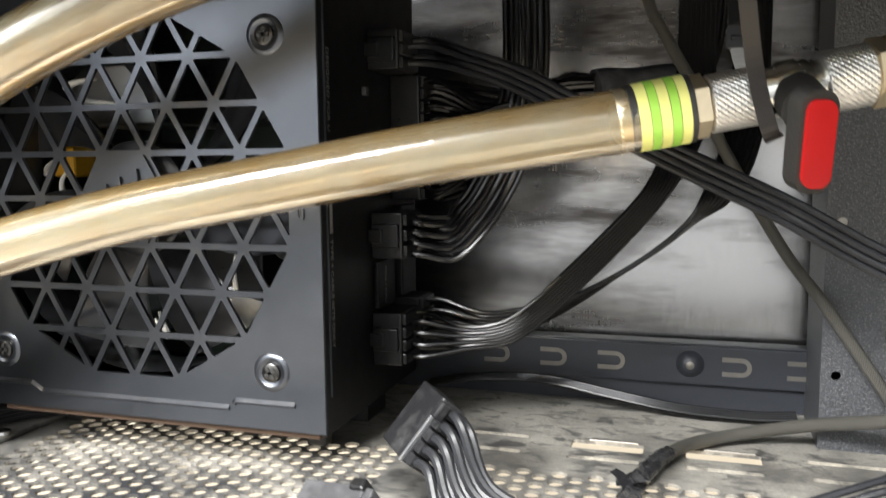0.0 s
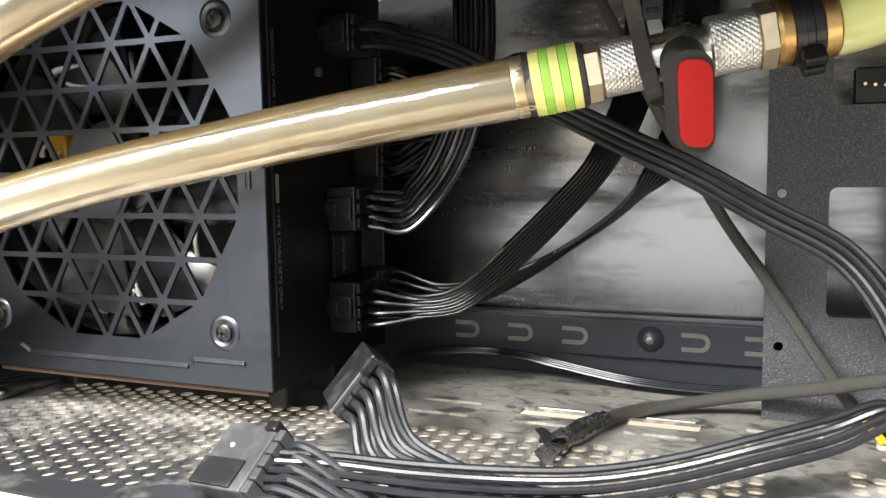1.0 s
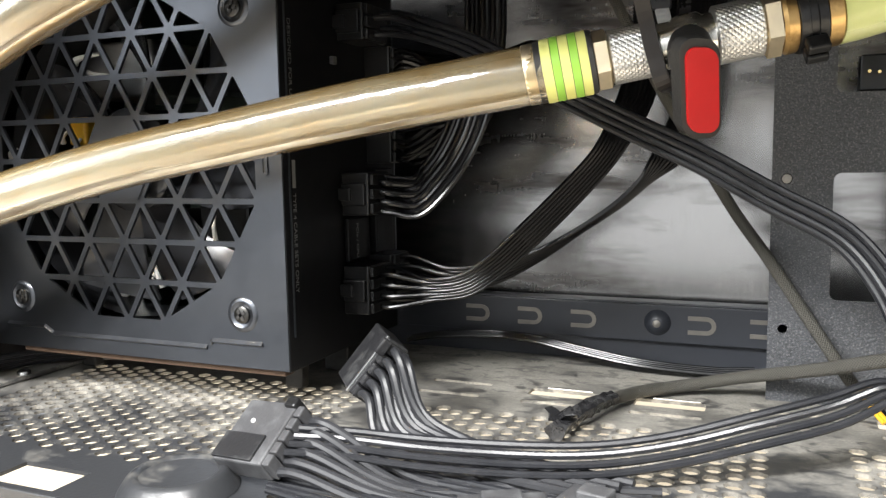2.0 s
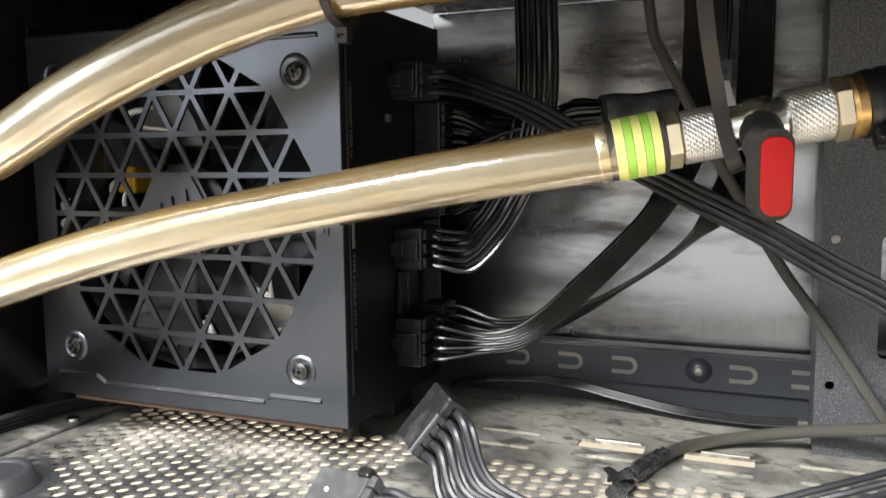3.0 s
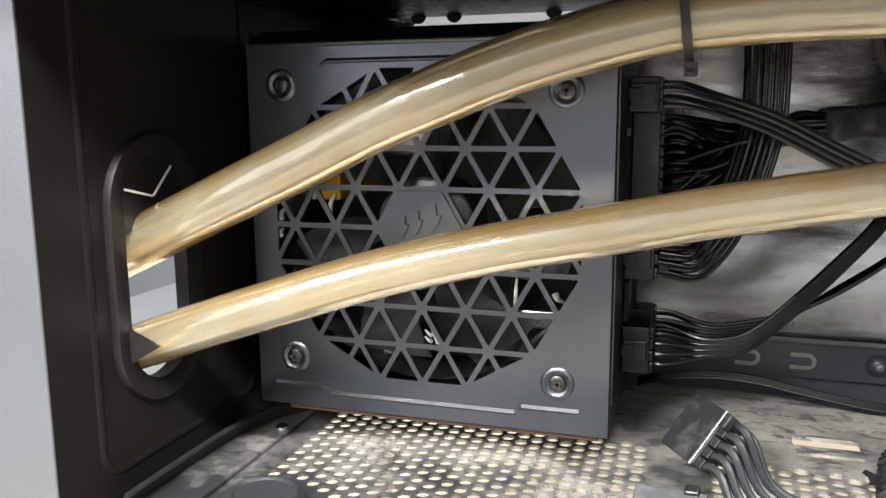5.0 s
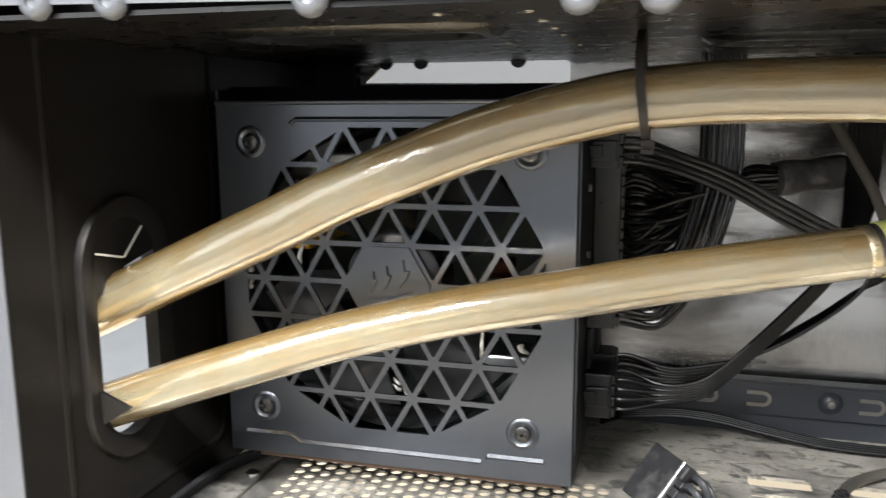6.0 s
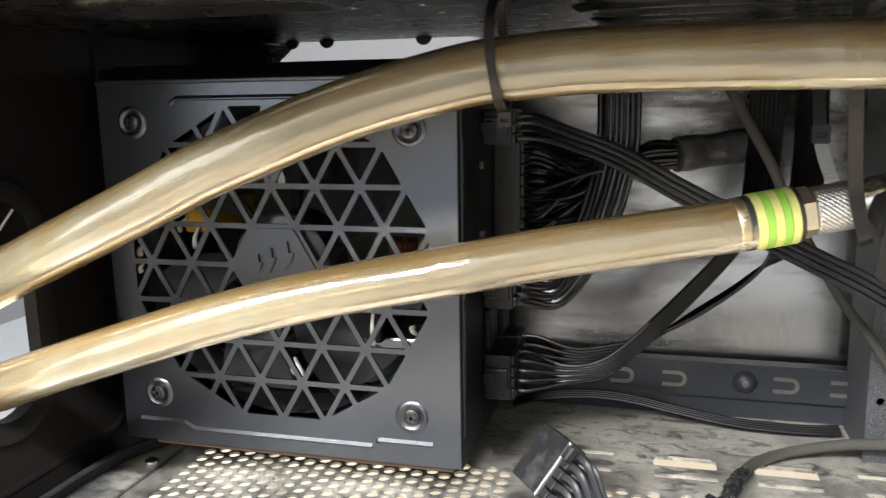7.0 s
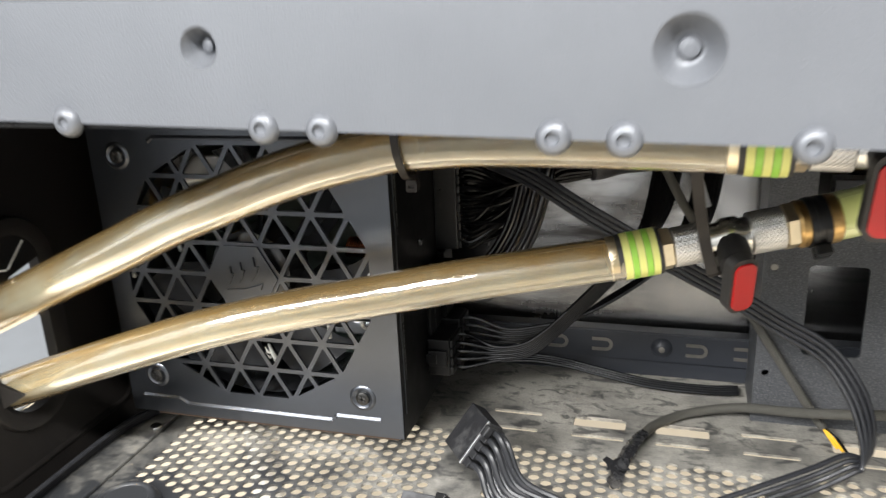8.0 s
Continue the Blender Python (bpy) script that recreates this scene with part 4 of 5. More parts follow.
def fittings(hose, m, r, handle, far):
    """Banding, nuts, knurled collars, valve and its lever, along the local x axis of m."""
    bm = fresh()
    lathe(bm, [(-0.0010, r * 0.99), (-0.0009, r * 1.03), (0.0148, r * 1.05), (0.0149, r * 0.9)], m, 36)
    ferrule = fresh()
    lathe(ferrule, [(-0.0042, r * 1.0), (-0.0040, r * 1.012), (-0.0016, r * 1.015), (-0.0011, r * 1.0)], m, 36)
    part("ferrule", ferrule, M_BRASS, hose, "thin bright brass ferrule", True)
    band = part("band", bm, M_RUBBER, hose, "black band edge", True)
    x = 0.0008
    for k, (w, mat) in enumerate(((0.0028, M_YELLOW), (0.0023, M_GREEN), (0.0027, M_YELLOW), (0.0023, M_GREEN), (0.0026, M_YELLOW))):
        bm = fresh()
        lathe(bm, [(x, r * 1.0), (x + 0.0001, r * (1.062 + 0.006 * (k % 2))), (x + w - 0.0001, r * (1.066 + 0.006 * (k % 2))), (x + w, r)], m, 36)
        part("tape_stripe", bm, mat, band, "yellow tape stripe" if mat is M_YELLOW else "green tape stripe", True)
        x += w
    bm = fresh()
    lathe(bm, [(0.0148, 0.0064), (0.0152, 0.0074), (0.0186, 0.0074), (0.0191, 0.0064)], m, 48, hexagon)
    part("hex_nut", bm, M_BRASS, hose, "pale brass hex nut")

    def knurl(x0, x1, rr):
        bm = fresh()
        rows, n = 36, 144
        prof = [(x0, rr * 0.8), (x0 + 0.0003, rr * 0.96)] + [(x0 + 0.0006 + (x1 - x0 - 0.0012) * k / rows, rr) for k in range(rows + 1)] + [(x1 - 0.0003, rr * 0.96), (x1, rr * 0.8)]

        def diamonds(w, a):
            u, v = w * 30 / (2 * math.pi), (a - x0) / 0.0016
            return 0.968 + 0.042 * min(abs((u + v) % 1 - 0.5), abs((u - v) % 1 - 0.5)) * 2
        lathe(bm, prof, m, n, diamonds)
        return part("knurled_collar", bm, M_KNURL, hose, "bright knurled metal collar")

    knurl(0.0190, 0.0318, 0.0075)
    bm = fresh()
    lathe(bm, [(0.0316, 0.0060), (0.0325, 0.0063), (0.036, 0.0063), (0.0375, 0.0074), (0.0430, 0.0074), (0.0445, 0.0063), (0.0470, 0.0064)], m, 32)
    part("valve_body", bm, M_NICKEL, hose, "nickel-plated valve body", True)
    knurl(0.0466, 0.0590, 0.0079)
    bm = fresh()
    lathe(bm, [(0.0588, 0.0068), (0.0592, 0.0080), (0.0628, 0.0080), (0.0632, 0.0070)], m, 48, hexagon)
    part("hex_nut", bm, M_BRASS, hose, "pale brass hex nut")
    bm = fresh()
    lathe(bm, [(0.0630, 0.0080), (0.0640, 0.0088), (0.0665, 0.0086), (0.0670, 0.0080), (0.069, 0.0080)], m, 32)
    part("brass_barb", bm, M_AMBER_BRASS, hose, "tarnished brass barb", True)
    bm = fresh()
    lathe(bm, [(0.0665, 0.0082), (0.0668, 0.0092), (0.0690, 0.0094), (0.0692, 0.0090), (0.0710, 0.0090), (0.0712, 0.0094), (0.0735, 0.0093), (0.0738, 0.0084)], m, 32)
    clamp = part("hose_clamp", bm, M_PLASTIC, hose, "black plastic hose clamp", True)
    bm = fresh()
    lathe(bm, [(0.0734, 0.0086), (0.0738, 0.0091), (0.0772, 0.0090), (0.0778, 0.0084)], m, 32)
    part("hose_cuff", bm, M_AMBER_BRASS, hose, "amber stained end of the lime hose", True)
    for dy in (-0.0019, 0.0019):
        bm = fresh()
        box(bm, 0.0672, 0.0728, dy - 0.0014, dy + 0.0014, -0.0135, -0.0092, 0.0006, m @ pose(0, 0, 0, -35))
        part("clamp_ear", bm, M_PLASTIC, clamp)
    # lever
    o, right, upv = handle
    right, upv = Vector(right).normalized(), Vector(upv).normalized()
    nrm = right.cross(upv).normalized()
    h = Matrix((right, upv, nrm)).transposed().to_4x4()
    h.translation = Vector(o)
    bm = fresh()
    plate(bm, rounded(-0.0060, 0.0060, -0.0134, 0.0134, 0.0046, 8), [], 0.0042, h @ at_z(-0.0021))
    bmesh.ops.bevel(bm, geom=[e for e in bm.edges if e.calc_face_angle(0) > 1.0], offset=0.0008, segments=2, affect="EDGES")
    lever = part("valve_lever", bm, M_RUBBER, hose, "black valve lever", True)
    bm = fresh()
    out = rounded(-0.0045, 0.0049, -0.0116, 0.0112, 0.0034, 6)
    plate(bm, out, [], 0.0010, h @ at_z(0.0003))
    part("red_inset", bm, M_RED, lever, "red plastic inset")
    centre = m @ Vector((0.0402, 0, 0))
    top = h @ Vector((0, 0.0075, -0.004))
    bm = fresh()
    sweep(bm, [centre, centre.lerp(top, 0.5), top], ring(0, 0, 0.0058, 20))
    part("valve_stem", bm, M_RUBBER, lever, "", True)
    bm = hose_mesh(smooth_line([m @ Vector((0.068, 0, 0)), *far], 8), 0.0088)
    part("lime_hose", bm, M_LIME, hose, "lime green hose beyond the valve", True)


LOW = [(-0.215, -0.066, 0.025), (-0.175, -0.060, 0.044), (-0.145, -0.055, 0.0553), (-0.1266, -0.0520, 0.0618), (-0.1059, -0.0485, 0.0687), (-0.0659, -0.0419, 0.0813), (-0.0276, -0.0355, 0.0907),
       (0.0092, -0.0294, 0.0976), (0.0447, -0.0235, 0.1042), (0.0790, -0.0178, 0.1097), (0.1050, -0.0135, 0.1137), (0.1165, -0.0108, 0.1158)]
hose = thing("coolant_hose", (0.14, -0.005, 0.105), "yellowed clear hose with striped tape and a red-levered valve", "hose", "coolant hoses")
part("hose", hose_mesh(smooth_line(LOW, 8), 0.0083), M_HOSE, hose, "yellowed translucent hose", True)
fittings(hose, axes((0.1035, -0.0135, 0.1136), (0.958, 0.215, 0.173)), 0.0083,
         ((0.1468, -0.0186, 0.1066), (0.0080, 0.0068, 0.0), (0.000, -0.0095, 0.0198)), [(0.184, 0.0055, 0.1285), (0.215, 0.008, 0.138), (0.26, 0.006, 0.15), (0.35, 0.0, 0.155)])

TOP = [(-0.215, -0.057, 0.052), (-0.175, -0.055, 0.077), (-0.145, -0.0528, 0.0920), (-0.1238, -0.0524, 0.1019), (-0.1018, -0.0517, 0.1120), (-0.0808, -0.0511, 0.1217), (-0.0609, -0.0505, 0.1312), (-0.0419, -0.0499, 0.1389),
       (-0.0238, -0.0475, 0.1461), (-0.0064, -0.0455, 0.1519), (0.0103, -0.0440, 0.1563), (0.0264, -0.0425, 0.1598), (0.0420, -0.0415, 0.1614), (0.0572, -0.0410, 0.1624), (0.0862, -0.0408, 0.1628), (0.1150, -0.0410, 0.1626), (0.1440, -0.0415, 0.1622)]
hose2 = thing("coolant_hose", (0.16, -0.049, 0.150), "yellowed clear hose tied under the shelf, with a red-levered valve", "hose", "coolant hoses")
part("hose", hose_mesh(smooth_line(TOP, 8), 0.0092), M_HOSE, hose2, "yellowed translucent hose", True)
fittings(hose2, axes((0.1415, -0.0415, 0.1622), (0.995, -0.02, -0.01)), 0.0092,
         ((0.1800, -0.0610, 0.1510), (1, 0.1, 0), (0.05, -0.15, 1)), [(0.23, -0.044, 0.160), (0.29, -0.045, 0.157), (0.35, -0.045, 0.155)])


# ---- cable ties ----
def strap(name, line, w, t, mat, label, up=(0, 1, 0), head=None):
    ob = thing(name, line[-1], label, "cable tie", "cable ties")
    bm = fresh()
    sweep(bm, smooth_line(line, 6), rect(-w / 2, w / 2, -t / 2, t / 2), up=up)
    part("strap", bm, mat, ob)
    if head:
        bm = fresh()
        x, y, z = head
        plate(bm, rounded(x - w * 0.75, x + w * 0.75, z - w * 0.8, z + w * 0.8, w * 0.2, 3), [rect(x - w * 0.42, x + w * 0.42, z - w * 0.28, z + w * 0.10)], 0.0036, at_y(y))
        buckle = part("head", bm, mat, ob)
        bm = fresh()
        box(bm, x - w * 0.40, x + w * 0.40, y - 0.0010, y + 0.0010, z - w * 0.26, z + w * 0.08, 0.0002)
        part("pawl", bm, mat, buckle)
    return ob


loop = [(0.0315, -0.0440, ZS + 0.0004), (0.0312, -0.0500, 0.1745), (0.0315, -0.0525, 0.1660), (0.0325, -0.0523, 0.1580), (0.0332, -0.0485, 0.1515), (0.0335, -0.0420, 0.1492), (0.0332, -0.0350, 0.1512), (0.0325, -0.0318, 0.1580), (0.0318, -0.0325, 0.167), (0.0315, -0.036, ZS + 0.0004)]
strap("cable_tie", loop, 0.0026, 0.0011, M_TIE, "black nylon cable tie holding a hose to the shelf", up=(0, -1, 0.2), head=(0.0340, -0.0425, 0.1465))
strap("cable_tie", [(0.1275, -0.029, ZS + 0.0004), (0.1278, -0.0285, 0.165), (0.1295, -0.0245, 0.145), (0.1322, -0.0170, 0.1275), (0.1345, -0.0155, 0.1170), (0.1370, -0.0140, 0.1090), (0.1385, -0.0060, 0.1085)], 0.0040, 0.0012, M_TIE,
      "long black nylon cable tie holding the valve", up=(0, -1, 0.1))
tie = strap("cable_tie", [(0.1285, 0.0325, ZS + 0.0004), (0.1287, 0.032, 0.165), (0.1292, 0.031, 0.150), (0.1300, 0.030, 0.139)], 0.0040, 0.0012, M_PLASTIC, "black cable tie hanging from the shelf with a pale tail", up=(0, -1, 0), head=(0.1301, 0.0295, 0.1385))
bm = fresh()
sweep(bm, smooth_line([(0.1303, 0.0292, 0.1355), (0.1318, 0.0285, 0.130), (0.1345, 0.0275, 0.1225)], 6), rect(-0.0021, 0.0021, -0.0006, 0.0006), up=(0, -1, 0))
tail = part("tail", bm, M_GREYTIE, tie, "pale toothed tail")
for k in range(9):
    bm = fresh()
    c = Vector((0.1303, 0.0284, 0.1352)).lerp(Vector((0.1343, 0.0268, 0.1232)), k / 8)
    box(bm, c.x - 0.0016, c.x + 0.0016, c.y - 0.0003, c.y + 0.0003, c.z - 0.0003, c.z + 0.0003)
    part("tooth", bm, M_GREYTIE, tail)


# ---- cables ----
def wire(parent, line, r, mat=M_WIRE, per=6, n=8):
    bm = fresh()
    sweep(bm, smooth_line(line, per), ring(0, 0, r, n))
    return part("wire", bm, mat, parent, "", True)


def ribbon(parent, path, across, n, gap, r, mat=M_WIRE, pins=None, exit_dir=None, spread=None):
    """n wires side by side along path; across gives the width direction at each point."""
    for i in range(n):
        o = (i - (n - 1) / 2) * gap
        wide = spread or [1.0] * len(path)
        line = [Vector(p) + Vector(a).normalized() * o * f for p, a, f in zip(path, across, wide)]
        if pins:
            p = Vector(pins[i % len(pins)])
            line = [p, p + Vector(exit_dir)] + line
        wire(parent, line, r, mat)


def band(parent, path, across, n, gap, thick, mat=M_BAND, label="flat ribbon of fused wires"):
    """n wires fused side by side into one thin scalloped ribbon along path; across gives its width direction."""
    ctrl = [Vector(p) for p in path]
    wide = [Vector(a).normalized() for a in across]
    line, side = smooth_line(ctrl, 8), smooth_line(wide, 8)
    half = []
    for i in range(n):
        for q in range(4):
            u = (i + q / 4 - n / 2) * gap
            half.append((u, thick * (0.42 + 0.06 * math.sin(math.pi * q / 4))))
    half.append((n / 2 * gap, thick * 0.38))
    prof = half + [(u, -v) for u, v in reversed(half)]
    bm = fresh()
    rows = []
    for i, p in enumerate(line):
        d = (line[min(i + 1, len(line) - 1)] - line[max(i - 1, 0)]).normalized()
        s_ = (side[i] - d * side[i].dot(d)).normalized()
        up = d.cross(s_)
        rows.append([bm.verts.new(p + s_ * u + up * v) for u, v in prof])
    m_ = len(prof)
    for a, b in zip(rows, rows[1:]):
        for j in range(m_):
            bm.faces.new((a[j], a[(j + 1) % m_], b[(j + 1) % m_], b[j]))
    bm.faces.new(rows[0][::-1])
    bm.faces.new(rows[-1])
    bmesh.ops.recalc_face_normals(bm, faces=bm.faces)
    return part("ribbon", bm, mat, parent, label, True)


def fan_out(parent, pins, exit_dir, path, across, gap, r, mat=M_BAND):
    """Single wires from the pins of a plug that close up side by side into a ribbon."""
    for i, p in enumerate(pins):
        o = (i - (len(pins) - 1) / 2) * gap
        p = Vector(p)
        pinch = [0.75, 0.8, 0.9] + [1.0] * (len(path) - 3)
        ends = [Vector(q) + Vector(a).normalized() * o * f for q, a, f in zip(path, across, pinch)]
        wire(parent, [p, p + Vector(exit_dir), *ends], r, mat)


def plug(parent, x0, x1, y0, y1, z0, z1, cells, mat=M_PLASTIC, latch=True):
    """Modular plug on the connector side: one shell, ribbed cells, latch."""
    bm = fresh()
    box(bm, x0, x1, y0, y1, z0, z1, 0.0006)
    shell = part("plug", bm, mat, parent, "dark plastic plug")
    for k in range(cells):
        z = z0 + (z1 - z0) * (k + 0.5) / cells
        bm = fresh()
        box(bm, x1 - 0.0002, x1 + 0.0014, y0 + 0.0012, y1 - 0.0012, z - 0.0019, z + 0.0019, 0.0004)
        part("plug_cell", bm, mat, shell)
    if latch:
        bm = fresh()
        c = (z0 + z1) / 2
        box(bm, x0 + 0.0005, x1 - 0.0010, y0 - 0.0016, y0 + 0.0004, c - 0.0042, c + 0.0042, 0.0005)
        part("plug_latch", bm, mat, shell)
        bm = fresh()
        box(bm, x0 - 0.0002, x0 + 0.0050, y0 - 0.0026, y0 - 0.0013, c - 0.0024, c + 0.0024, 0.0004)
        part("plug_release", bm, mat, shell)
    return shell


PLUG_X = PX1 + 0.0002
# lower plug: two flat cables
c = thing("flat_cable", (0.016, 0.03, 0.029), "black flat cable rising from the lowest plug", "cable", "supply cables")
plug(c, PLUG_X, 0.0212, 0.0365, 0.0555, 0.0305, 0.0495, 4)
path = [(0.042, 0.047, 0.0398), (0.056, 0.049, 0.0420), (0.067, 0.0525, 0.0495), (0.077, 0.056, 0.0590), (0.089, 0.060, 0.0712), (0.104, 0.065, 0.088), (0.1115, 0.068, 0.101), (0.1160, 0.075, 0.114), (0.1185, 0.083, 0.131), (0.119, 0.086, 0.155), (0.119, 0.086, ZS)]
acr = [(0.1, 0.3, -1), (0.2, 0.5, -0.85), (0.3, 0.7, -0.6), (0.4, 0.8, -0.45), (0.4, 0.8, -0.45), (0.4, 0.8, -0.4), (0.6, 0.7, -0.35), (0.8, 0.4, -0.2), (1, 0.0, -0.1), (1, -0.1, 0), (1, -0.1, 0)]
fan_out(c, [(0.022, 0.044 if k % 2 else 0.049, 0.0475 - 0.0021 * k) for k in range(8)], (0.006, 0, 0), path, acr, 0.0017, 0.00090)
band(c, path[3:], acr[3:], 8, 0.0017, 0.0013)
c = thing("flat_cable", (0.016, 0.05, 0.029), "black flat cable branching off behind the first", "cable", "supply cables")
plug(c, PLUG_X, 0.0205, 0.0580, 0.0740, 0.034, 0.0515, 4, latch=False)
path = [(0.044, 0.064, 0.0420), (0.060, 0.067, 0.0440), (0.077, 0.071, 0.0510), (0.092, 0.074, 0.0600), (0.108, 0.077, 0.0710), (0.119, 0.077, 0.0810), (0.1265, 0.076, 0.0895), (0.1335, 0.082, 0.104), (0.1375, 0.093, 0.124), (0.1385, 0.101, 0.150), (0.1385, 0.102, ZS)]
acr = [(0.1, 0.3, -1), (0.2, 0.5, -0.8), (0.2, 0.95, -0.3), (0.04, 1, -0.08), (0.04, 1, -0.08), (0.15, 0.95, -0.12), (0.6, 0.7, -0.3), (0.9, 0.3, -0.3), (1, 0.0, -0.1), (1, -0.1, 0), (1, -0.1, 0)]
fan_out(c, [(0.0205, 0.068 if k % 2 else 0.064, 0.0500 - 0.0020 * k) for k in range(7)], (0.008, 0, 0), path, acr, 0.0019, 0.00098)
band(c, path[3:], acr[3:], 7, 0.0019, 0.0013)

# middle plug
c = thing("flat_cable", (0.016, 0.03, 0.068), "black six-wire cable curling up from a plug", "cable", "supply cables")
plug(c, PLUG_X, 0.0218, 0.0370, 0.0555, 0.0688, 0.0852, 3)
path = [(0.0365, 0.0485, 0.0755), (0.042, 0.052, 0.0815), (0.0485, 0.056, 0.0915), (0.0545, 0.058, 0.105), (0.0600, 0.060, 0.128), (0.061, 0.061, 0.145), (0.060, 0.061, ZS)]
acr = [(-0.3, 0.3, 1), (-0.7, 0.2, 0.5), (-1, 0.1, 0.2), (-1, 0.1, 0.1), (-1, 0.1, 0.05), (-1, 0.1, 0), (-1, 0.1, 0)]
ribbon(c, path, acr, 8, 0.0022, 0.00108, pins=[(0.0215, 0.049 if k % 2 else 0.044, 0.0702 + 0.0019 * k) for k in range(8)], exit_dir=(0.006, 0.0005, -0.0008))

# wide plug with its bundle, heat-shrink and rise
c = thing("main_cable", (0.016, 0.05, 0.088), "thick black wire bundle gathered in heat-shrink", "cable", "supply cables")
plug(c, PLUG_X, 0.0215, 0.0580, 0.0745, 0.0885, 0.1345, 10, latch=False)
rnd = random.Random(5)
for k in range(48):
    z0 = 0.0900 + 0.0425 * (k % 24) / 23
    y0 = 0.0605 if k < 24 else 0.069
    a = 2 * math.pi * k / 24
    rr = 0.0048 * (0.55 if k % 3 == 0 else 1)
    end = Vector((0.084, 0.0735 + rr * math.cos(a), 0.1282 + rr * math.sin(a)))
    mid = Vector((0.050 + rnd.uniform(-0.006, 0.006), 0.066 + rnd.uniform(-0.008, 0.010), 0.5 * (z0 + end.z) - 0.004 + rnd.uniform(-0.006, 0.006)))
    wire(c, [(0.0225, y0, z0), (0.030, y0, z0 + rnd.uniform(-0.001, 0.001)), mid, (0.070, 0.070 + rr * 0.8 * math.cos(a), 0.1265 + rr * 1.1 * math.sin(a)), end], 0.00105, M_BAND, per=5, n=6)
bm = fresh()
sweep(bm, smooth_line([(0.0835, 0.0735, 0.1282), (0.092, 0.079, 0.1290), (0.102, 0.084, 0.1298), (0.1113, 0.0895, 0.1306)], 6), [(0.0062 * math.cos(t), 0.0072 * math.sin(t)) for t in [2 * math.pi * k / 20 for k in range(20)]], scale=lambda t: 1.0 + 0.05 * math.sin(9 * t))
part("heat_shrink", bm, M_SHRINK, c, "wrinkled black heat-shrink sleeve", True)
ribbon(c, [(0.1105, 0.089, 0.1306), (0.116, 0.092, 0.132), (0.121, 0.094, 0.140), (0.1235, 0.095, 0.155), (0.1240, 0.095, ZS)], [(0, 0.3, 1), (-0.5, 0.3, 1), (-1, 0.2, 0.5), (-1, 0.1, 0.1), (-1, 0.1, 0)], 6, 0.0019, 0.00105)

# upper plug: flat cable that sweeps down to the floor and back along it
c = thing("flat_cable", (0.03, -0.05, 0.0), "black flat cable looping down to a wide plug on the floor", "cable", "supply cables")
plug(c, PLUG_X, 0.0215, 0.0365, 0.0555, 0.1345, 0.1480, 3)
path = [(0.043, 0.042, 0.1370), (0.062, 0.038, 0.1300), (0.084, 0.032, 0.1185), (0.104, 0.028, 0.1083), (0.122, 0.024, 0.0993), (0.144, 0.022, 0.0885), (0.164, 0.021, 0.0770), (0.183, 0.019, 0.0665), (0.194, 0.013, 0.0530), (0.199, 0.008, 0.039), (0.199, 0.005, 0.027), (0.193, 0.003, 0.0265),
        (0.181, -0.001, 0.0210), (0.162, -0.0105, 0.0165), (0.143, -0.0195, 0.0122), (0.124, -0.0285, 0.0100), (0.104, -0.036, 0.0100), (0.078, -0.0415, 0.0105), (0.058, -0.0470, 0.0125), (0.0440, -0.0540, 0.0142)]
acr = [(0.3, 0, 1), (0.45, 0, 1), (0.5, 0, 0.85), (0.5, 0, 0.85), (0.5, 0, 0.85), (0.5, 0, 0.85), (0.5, 0, 0.85), (0.6, 0.1, 0.8), (0.9, 0.2, 0.5), (0.8, 0.6, 0.1), (0.4, 0.9, 0), (-0.2, 0.8, 0.4),
       (-0.25, 0.5, 0.75), (-0.25, 0.5, 0.75), (-0.2, 0.6, 0.75), (-0.2, 0.6, 0.75), (-0.15, 0.6, 0.75), (-0.1, 0.7, 0.7), (0, 0.8, 0.6), (0.1, 0.8, 0.58)]
ribbon(c, path, acr, 4, 0.0026, 0.0011, M_WIRE_DUSTY, spread=[0.85] * 9 + [0.9, 0.95] + [1.05] * 9, pins=[(0.0225, y, z) for y, z in ((0.044, 0.1370), (0.049, 0.1400), (0.044, 0.1430), (0.049, 0.1455))], exit_dir=(0.008, 0.0, -0.0005))
u = Vector((0.0190, -0.0040, 0.0018)).normalized()
v = Vector((0.0020, 0.0150, 0.0110))
v = (v - u * v.dot(u)).normalized()
m = Matrix((u, v, u.cross(v))).transposed().to_4x4()
m.translation = Vector((0.0310, -0.0525, 0.0150))
bm = fresh()
box(bm, -0.0098, 0.0098, -0.0105, 0.0105, -0.0078, 0.0, 0.0007, m)
shell = part("plug", bm, M_CONN, c, "dusty grey wide plug")
bm = fresh()
box(bm, -0.0098, 0.0060, -0.0100, -0.0015, -0.0002, 0.0008, 0.0003, m)
part("plug_latch", bm, M_CONN_DARK, shell)
bm = fresh()
lathe(bm, [(0, 0.0007), (0.0004, 0.0006)], m @ Matrix.Translation((-0.003, 0.003, 0)) @ pose(0, 0, 0, 0, -90, 0), 10)
part("mould_dot", bm, M_WHITE, shell, "pale moulding dot")
bm = fresh()
box(bm, 0.0055, 0.0100, 0.0085, 0.0118, -0.0070, 0.0012, 0.0007, m)
part("plug_clip", bm, M_PLASTIC, shell)
for k in range(5):
    bm = fresh()
    box(bm, 0.0097, 0.0122, -0.0100 + 0.0041 * k, -0.0064 + 0.0041 * k, -0.0072, -0.0005, 0.0004, m)
    part("plug_cell", bm, M_CONN, shell)
